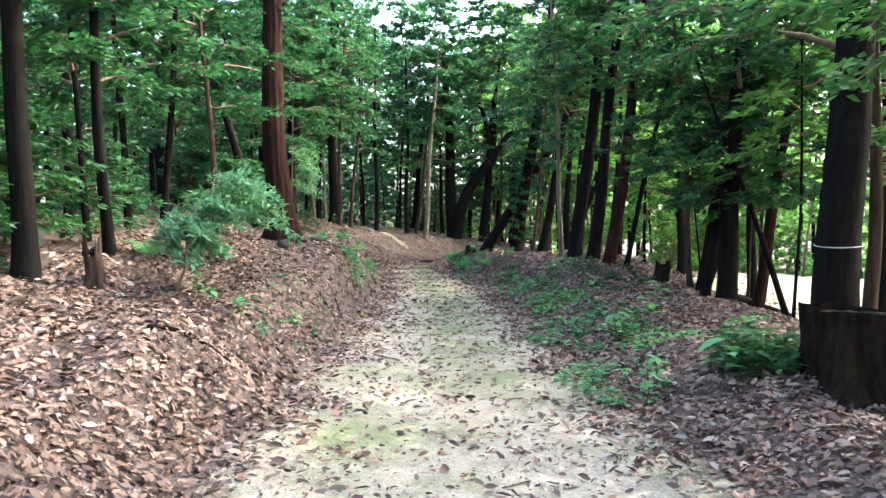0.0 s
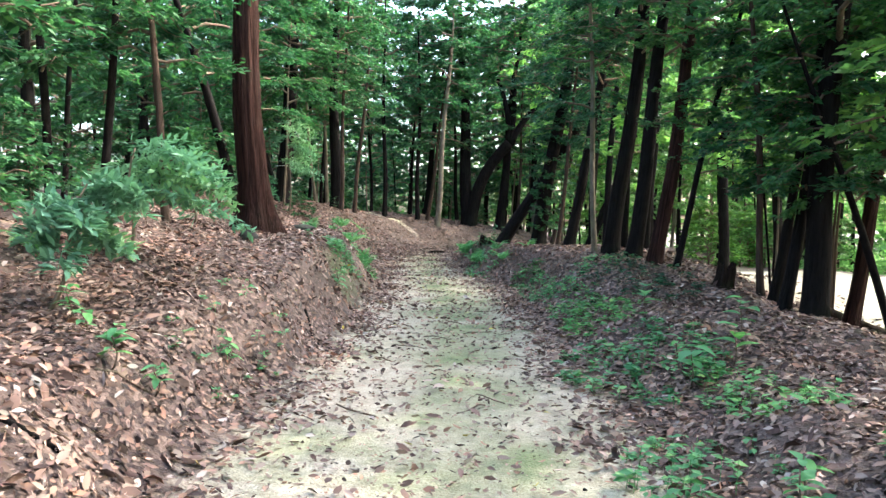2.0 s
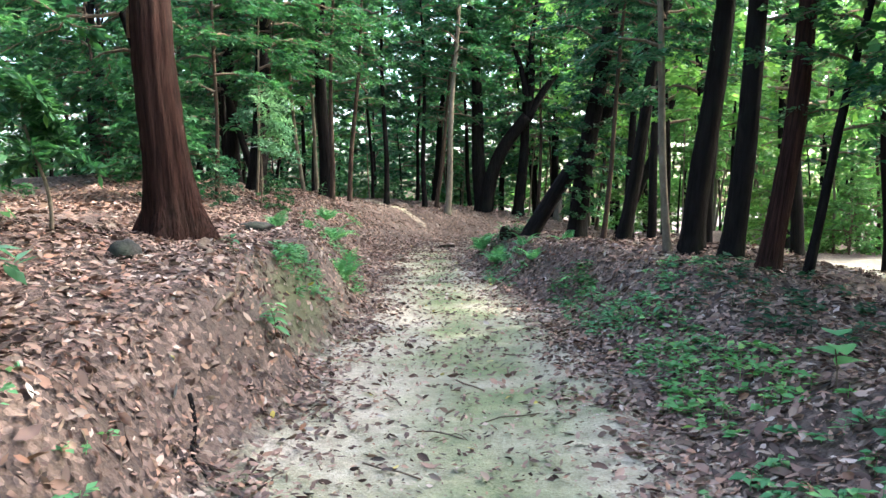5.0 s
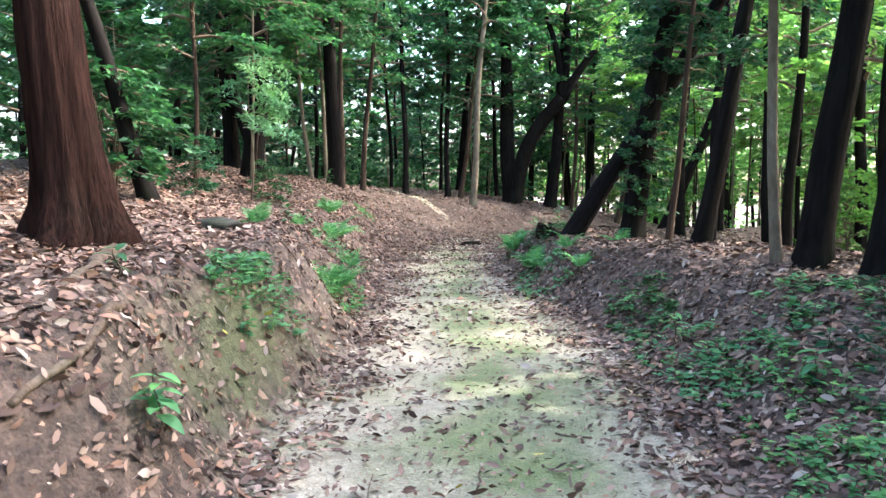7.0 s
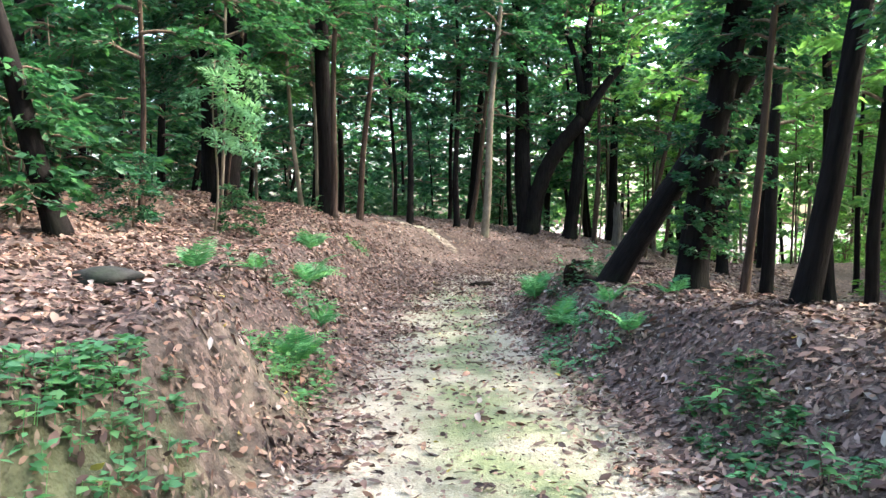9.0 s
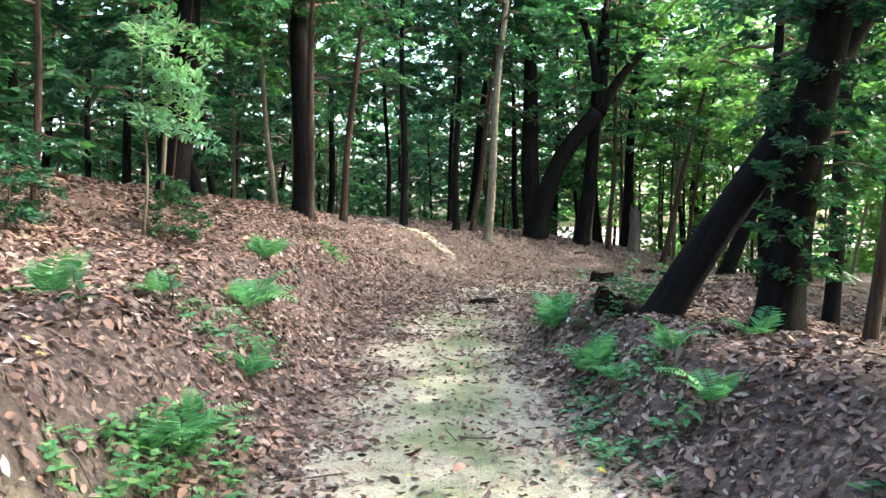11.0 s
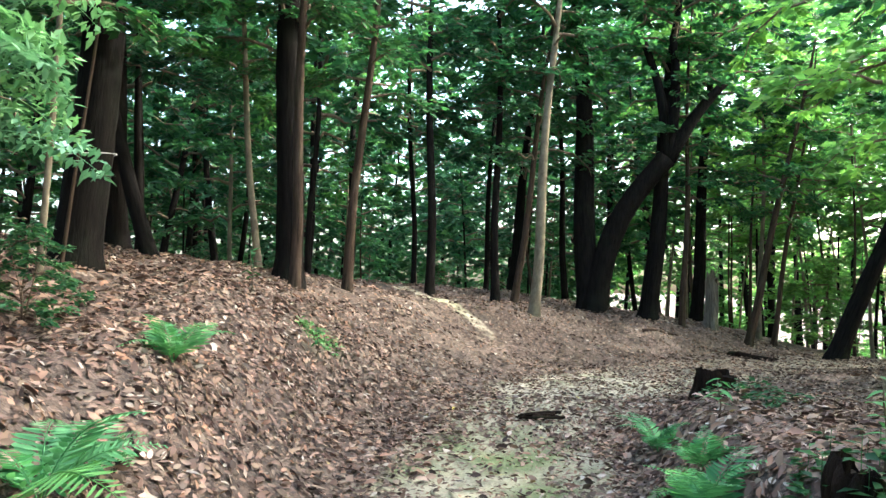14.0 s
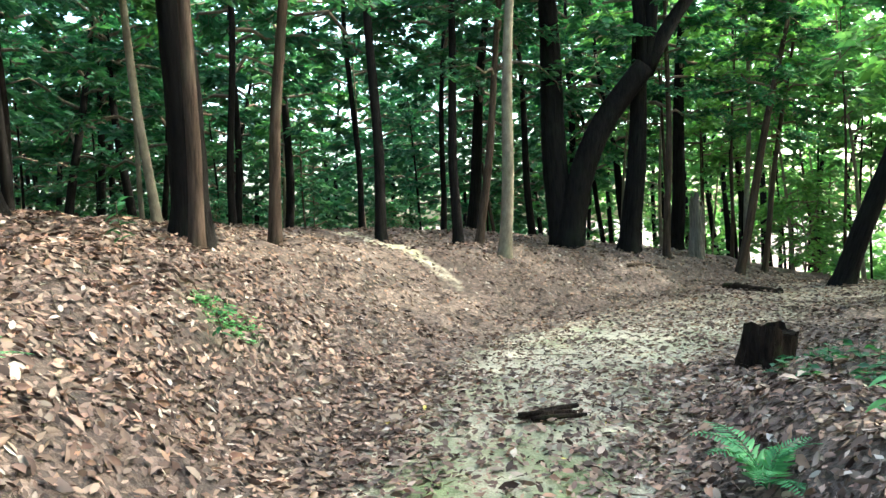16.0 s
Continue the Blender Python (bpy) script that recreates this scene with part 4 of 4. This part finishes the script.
def green_cover(label, seed, n, cx, cy, rx, ry, tall, leaf, mat=LEAF_SEED):
    """A patch of low leafy growth, too fine to count."""
    r = np.random.RandomState(seed)
    a, d = r.uniform(0, 6.283, n), np.sqrt(r.uniform(0, 1, n))
    x, y = cx + rx * d * np.cos(a), cy + ry * d * np.sin(a)
    k = 7
    hgt = tall * r.uniform(0.3, 1.0, n) * (1.1 - 0.6 * d)
    s = Shape()
    px, py, ph = np.repeat(x, k), np.repeat(y, k), np.repeat(hgt, k)
    m = n * k
    t = r.uniform(0, 6.283, m)
    at = np.stack([px + r.normal(0, 0.02, m), py + r.normal(0, 0.02, m), height(px, py) + ph * r.uniform(0.35, 1, m)], -1)
    ln = leaf * r.uniform(0.6, 1.3, m)
    s.leaves(at, np.stack([np.cos(t), np.sin(t), r.uniform(-0.3, 0.3, m)], -1), np.stack([r.normal(0, 0.3, m), r.normal(0, 0.3, m), np.ones(m)], -1), ln, ln * 0.55, 0.15)
    for i in range(n):
        b = np.array((x[i], y[i], float(height(x[i], y[i]))))
        s.tube(np.stack([b, b + (0.01, 0, hgt[i])]), (0.0025, 0.0015), 3, caps=False)
    return tagged(new("green_undergrowth", s.mesh("cover", mat)), label, "low plants", kind="stuff")


green_cover("patch of low green weeds beside the path", 1, 130, 1.75, 9.7, 0.75, 1.3, 0.22, 0.08)
green_cover("patch of low green weeds beside the path", 2, 70, 1.9, 11.9, 0.5, 1.0, 0.22, 0.08)
green_cover("low weeds at the foot of the bank", 3, 60, 1.45, 6.6, 0.45, 0.9, 0.25, 0.07)
green_cover("low weeds at the foot of the bank", 4, 55, 1.5, 15.9, 0.35, 1.0, 0.16, 0.06)
green_cover("low weeds at the foot of the bank", 5, 45, 1.75, 13.8, 0.4, 0.8, 0.14, 0.06)
green_cover("leafy growth spilling over the edge of the bank", 6, 110, -1.78, 15.0, 0.28, 0.75, 0.2, 0.07)
green_cover("leafy growth on the corner of the bank", 7, 80, -1.8, 18.0, 0.25, 0.9, 0.25, 0.07)
green_cover("low green plants on the end of the bank", 8, 70, 0.62, 19.9, 0.35, 1.2, 0.18, 0.07)
green_cover("low green plants round the stump", 9, 60, 0.95, 21.9, 0.5, 0.5, 0.28, 0.08, LEAF_DARK)
green_cover("small moss-green tuft on the leafy slope", 10, 90, -3.05, 26.75, 0.26, 0.3, 0.10, 0.045, LEAF_FERN)
green_cover("small weeds on the left bank", 11, 35, -1.75, 9.0, 0.35, 1.4, 0.12, 0.06)
green_cover("dark leafy plant beside the old stump", 12, 120, 2.55, 6.2, 0.35, 0.4, 0.55, 0.10, LEAF_MID)
green_cover("dark leafy plants below the bank", 13, 90, 2.7, 13.9, 0.9, 1.6, 0.25, 0.09, LEAF_DARK)
green_cover("low green weeds on the shaded bank", 15, 60, 1.75, 12.9, 0.4, 0.7, 0.16, 0.06)
green_cover("low green weeds on the shaded bank", 16, 60, 1.6, 14.7, 0.35, 0.6, 0.18, 0.07)
green_cover("dark leafy weeds along the foot of the bank", 17, 60, 1.45, 17.1, 0.3, 0.8, 0.2, 0.08, LEAF_MID)
green_cover("low green weeds on the shaded bank", 18, 50, 2.3, 15.2, 0.5, 0.7, 0.16, 0.07)
green_cover("small green weeds on the earth bank", 19, 40, -2.3, 20.3, 0.3, 0.7, 0.2, 0.07)
green_cover("low green weeds between the leaves", 20, 60, 2.3, 8.2, 0.5, 1.0, 0.2, 0.07)
green_cover("low green plants on the rise behind the stump", 14, 60, 1.45, 26.2, 0.5, 0.9, 0.2, 0.08, LEAF_DARK)


# ---- sapling with soft drooping branches ----
def soft_sapling(x, y, tall, size, mat=LEAF_BLUE, lean=(0.28, 0.1)):
    base = new("sapling")
    base.matrix_basis = Matrix.Translation(rest(x, y, -0.03))
    u = np.linspace(0, 1, 9)[:, None]
    stem = u * np.array((lean[0] * tall, lean[1] * tall, tall)) + np.sin(u * 6) * np.array((0.05, 0.0, 0))
    part("stem", Shape().tube(stem, np.linspace(0.02, 0.008, 9), 7, 0.05).mesh("stem", BARK_PALE, True), base)
    r = np.random.RandomState(int(x * -100 + y))
    for k in range(10):
        s = Shape()
        a, ln = r.uniform(-1.2, 1.4) if k % 3 else r.uniform(0, 6.28), size * r.uniform(0.6, 1.0)
        v = np.linspace(0, 1, 14)[:, None]
        f = 0.5 + 0.5 * k / 9
        p0 = np.array([np.interp(f, u[:, 0], stem[:, c]) for c in range(3)])
        br = p0 + v * np.array((math.cos(a), math.sin(a) * 0.7, 0.3)) * 1.2 * ln - v ** 2 * np.array((0, 0, 0.65 * ln))
        s.tube(br, np.linspace(0.006, 0.002, 14), 4)
        for sg in (-1, 1):
            sd = sg * np.array((-math.sin(a), math.cos(a) * 0.7, -0.2))
            for i in range(2, 14):
                m = 6
                q = np.linspace(0.1, 1, m)[:, None] * 0.22 * size * (1.1 - 0.5 * i / 14)
                at = br[i] + sd * q + r.normal(0, 0.012, (m, 3))
                s.leaves(at, sd + r.normal(0, 0.5, (m, 3)), r.normal(0, 0.3, (m, 3)) + (0, 0, 1), 0.12 * r.uniform(0.7, 1.2, m), 0.046)
        part("branch", s.mesh("branch", mat), base)
    return tagged(base, "young sapling with soft drooping blue-green branches on the bank", "sapling", "saplings on the bank")


soft_sapling(-3.0, 8.45, 1.0, 0.55)
soft_sapling(-3.1, 10.05, 1.15, 1.0, lean=(0.1, 0.0))
soft_sapling(-4.45, 23.1, 2.6, 0.95, LEAF_BLUE, (0.02, 0.0))
soft_sapling(-3.55, 13.3, 1.3, 0.5, LEAF_MID, (-0.15, 0.0))


# ---- stumps, stones, logs, roots ----
def stump(x, y, r0, tall, label, mat=WOOD_OLD, jag=0.25, name="stump", seed=1):
    base = new(name)
    base.matrix_basis = Matrix.Translation(rest(x, y, -0.06))
    k = 9
    z = np.linspace(0, 1, k)
    pts = np.stack([0.03 * np.sin(z * 3 + seed), 0 * z, z * (tall + 0.06)], -1)
    r = np.random.RandomState(seed)
    ph = r.uniform(0, 6.28, 3)

    def lobes(a, ring):
        return 1 + 0.10 * np.sin(5 * a + ph[0]) + 0.06 * np.sin(11 * a + ph[1] + 0.2 * ring) + 0.045 * np.sin(19 * a + ph[0]) + 0.22 * np.exp(-ring / 2.0) * np.sin(4 * a + ph[2])

    sh = Shape().tube(pts, r0 * (1 + 0.45 * np.exp(-z * 4)), 44, 0.04, seed, lobes, caps=False)
    v = sh.v[0]
    top = v[:, 2] > tall * 0.93
    around = np.arctan2(v[top, 1], v[top, 0])
    v[top, 2] += jag * tall * (0.5 * np.sin(2 * around + ph[0]) + 0.35 * np.sin(5 * around + ph[1]) + 0.2 * np.sin(11 * around + ph[2]))
    part("bark", sh.mesh("bark", mat, True), base)
    a = np.arange(44) / 44 * 6.2832
    rings = [np.stack([pts[-1][0] + r0 * 1.02 * f * np.cos(a), r0 * 1.02 * f * np.sin(a), np.full(44, tall + 0.01 - 0.02 * (1 - f)) + r.normal(0, 0.006 + 0.03 * jag, 44)], -1) for f in (0.97, 0.7, 0.4, 0.12)]
    i, j = np.meshgrid(np.arange(3), np.arange(44), indexing="ij")
    q = np.stack([i * 44 + j, i * 44 + (j + 1) % 44, (i + 1) * 44 + (j + 1) % 44, (i + 1) * 44 + j], -1).reshape(-1, 4)
    part("cut_face", Shape().add(np.concatenate(rings), q, np.arange(132, 176)[None]).mesh("cut_face", WOOD_CUT if mat is WOOD_CUT else WOOD_OLD), base, "grey weathered cut face")
    return tagged(base, label, "stump")


stump(3.16, 5.75, 0.36, 0.62, "large dark old tree stump with a flat cut top", jag=0.05, seed=2)
stump(0.80, 21.85, 0.125, 0.1, "broken dark mossy stump on the edge of the bank", jag=0.5, seed=3)
stump(1.42, 27.75, 0.2, 0.40, "low mossy rotten stump beside the path", jag=0.13, seed=4)
stump(3.9, 13.6, 0.11, 0.32, "small dark stump at the edge of the clearing", jag=0.2, seed=5)
stump(3.7, 39.2, 0.14, 1.35, "tall pale weathered stump on the rise", WOOD_CUT, 0.2, "snag", 6)
stump(-3.72, 8.1, 0.085, 0.42, "short broken brown stump on the bank", BARK_BROWN, 0.5, seed=7)


def boulder(x, y, size, flat, label, seed):
    bm = bmesh.new()
    bmesh.ops.create_icosphere(bm, subdivisions=3, radius=1)
    for v in bm.verts:
        d = 1 + 0.22 * noise.noise(v.co * 1.3 + Vector((seed * 5.1, 0, 0))) + 0.06 * noise.noise(v.co * 5)
        v.co = Vector((v.co.x * size * d, v.co.y * size * 0.85 * d, v.co.z * size * flat * d))
    me = bpy.data.meshes.new("stone")
    bm.to_mesh(me)
    bm.free()
    me.polygons.foreach_set("use_smooth", np.ones(len(me.polygons), bool))
    me.materials.append(STONE)
    ob = new("stone", me)
    ob.matrix_basis = Matrix.Translation(rest(x, y, size * flat * 0.35))
    return tagged(ob, label, "stone")


boulder(-2.66, 12.75, 0.13, 0.85, "dark rounded mossy stone at the foot of the conifer", 1)
boulder(-2.85, 17.1, 0.24, 0.35, "flat dark stone half buried in leaves", 2)


def fallen(name, x0, y0, x1, y1, r0, r1, label, category, mat=WOOD_OLD, lift=0.5, wave=0.04, seed=1):
    """A log, root or stick that lies along the ground."""
    r = np.random.RandomState(seed)
    n = 12
    u = np.linspace(0, 1, n)
    px = x0 + (x1 - x0) * u + wave * np.sin(u * 7 + seed)
    py = y0 + (y1 - y0) * u + wave * np.cos(u * 5 + seed)
    rad = r0 + (r1 - r0) * u
    pts = np.stack([px, py, height(px, py) + rad * lift], -1) + r.normal(0, 0.15, (n, 3)) * rad[:, None]
    return tagged(new(name, Shape().tube(pts, rad, 9, 0.06, seed).mesh(name, mat, True)), label, category)


fallen("log", 3.55, 36.6, 4.2, 35.3, 0.09, 0.06, "dark fallen log lying on the leafy rise", "log", seed=2)
fallen("log", 5.2, 13.9, 6.7, 13.2, 0.12, 0.08, "old rotten log at the edge of the clearing", "log", seed=11)
fallen("log", 5.9, 14.1, 6.6, 12.8, 0.07, 0.05, "thin dead log lying across another", "log", BARK_BROWN, 2.2, seed=12)
fallen("root", 0.74, 21.7, 1.15, 21.42, 0.065, 0.09, "thick dark root reaching from the leaning tree", "root", WOOD_OLD, 0.5, 0.03, 13)
fallen("root", -2.72, 14.75, -1.98, 12.7, 0.055, 0.03, "bare brown root winding over the bank", "root", TWIG, 0.5, 0.03, 3)
fallen("root", -1.80, 13.1, -1.66, 12.0, 0.03, 0.016, "thin bare root on the earth bank", "root", TWIG, 0.5, 0.02, 4)
fallen("stick", -2.3, 6.0, -1.72, 6.3, 0.022, 0.012, "dark fallen stick on the bank", "stick", BARK_DARK, 0.7, 0.03, 5)
fallen("stick", 0.95, 20.75, 2.3, 21.0, 0.022, 0.012, "long dead branch lying among the leaves", "stick", BARK_BROWN, 0.7, 0.05, 6)
fallen("stick", -1.62, 11.2, -1.2, 10.6, 0.014, 0.007, "thin bent stick at the foot of the bank", "stick", BARK_DARK, 0.8, 0.04, 7)
fallen("stick", 1.55, 36.2, 2.5, 36.9, 0.035, 0.02, "grey fallen branch on the rise", "stick", BARK_BROWN, 0.7, 0.05, 8)
fallen("stick", 0.80, 6.68, 0.82, 6.72, 0.008, 0.005, "short stick standing in the path", "stick", BARK_DARK, 6.0, 0.0, 9)


def bark_clump(x, y):
    """Pieces of dark bark that lie in a heap on the path."""
    base = new("bark_heap")
    base.matrix_basis = Matrix.Translation(rest(x, y, 0.02))
    r = np.random.RandomState(4)
    for k in range(7):
        u = np.linspace(-0.5, 0.5, 6)[:, None]
        a = r.uniform(-0.6, 0.6)
        pts = u * np.array((math.cos(a), math.sin(a), r.uniform(-0.15, 0.15))) * r.uniform(0.15, 0.42) + r.normal(0, 0.035, 3) * (1.6, 1, 0.6) + (0, 0, 0.035)
        part("bark_piece", Shape().tube(pts, r.uniform(0.018, 0.035) * (1 - np.abs(u[:, 0]) * 0.8), 7, 0.2, k).mesh("bark_piece", WOOD_OLD, True), base)
    return tagged(base, "small dark heap of broken bark on the sandy path", "bark")


bark_clump(-0.6, 26.3)


def wire_ring(x, y, dz, r0):
    a = np.linspace(0, 2 * math.pi, 33)
    pts = np.stack([r0 * np.cos(a), r0 * np.sin(a), 0.03 * np.sin(a + 0.5)], -1)
    m, _, _, b = material("pale wire", 0.5)
    b.inputs["Base Color"].default_value = (0.6, 0.6, 0.58, 1)
    ob = new("wire", Shape().tube(pts, np.full(33, 0.005), 6, caps=False).mesh("wire", m, True))
    ob.matrix_basis = Matrix.Translation(rest(x, y, dz))
    return tagged(ob, "pale wire band tied round a dark trunk", "wire")


wire_ring(-5.15, 25.61, 1.15, 0.255)
wire_ring(4.61, 8.9, 1.2, 0.262)
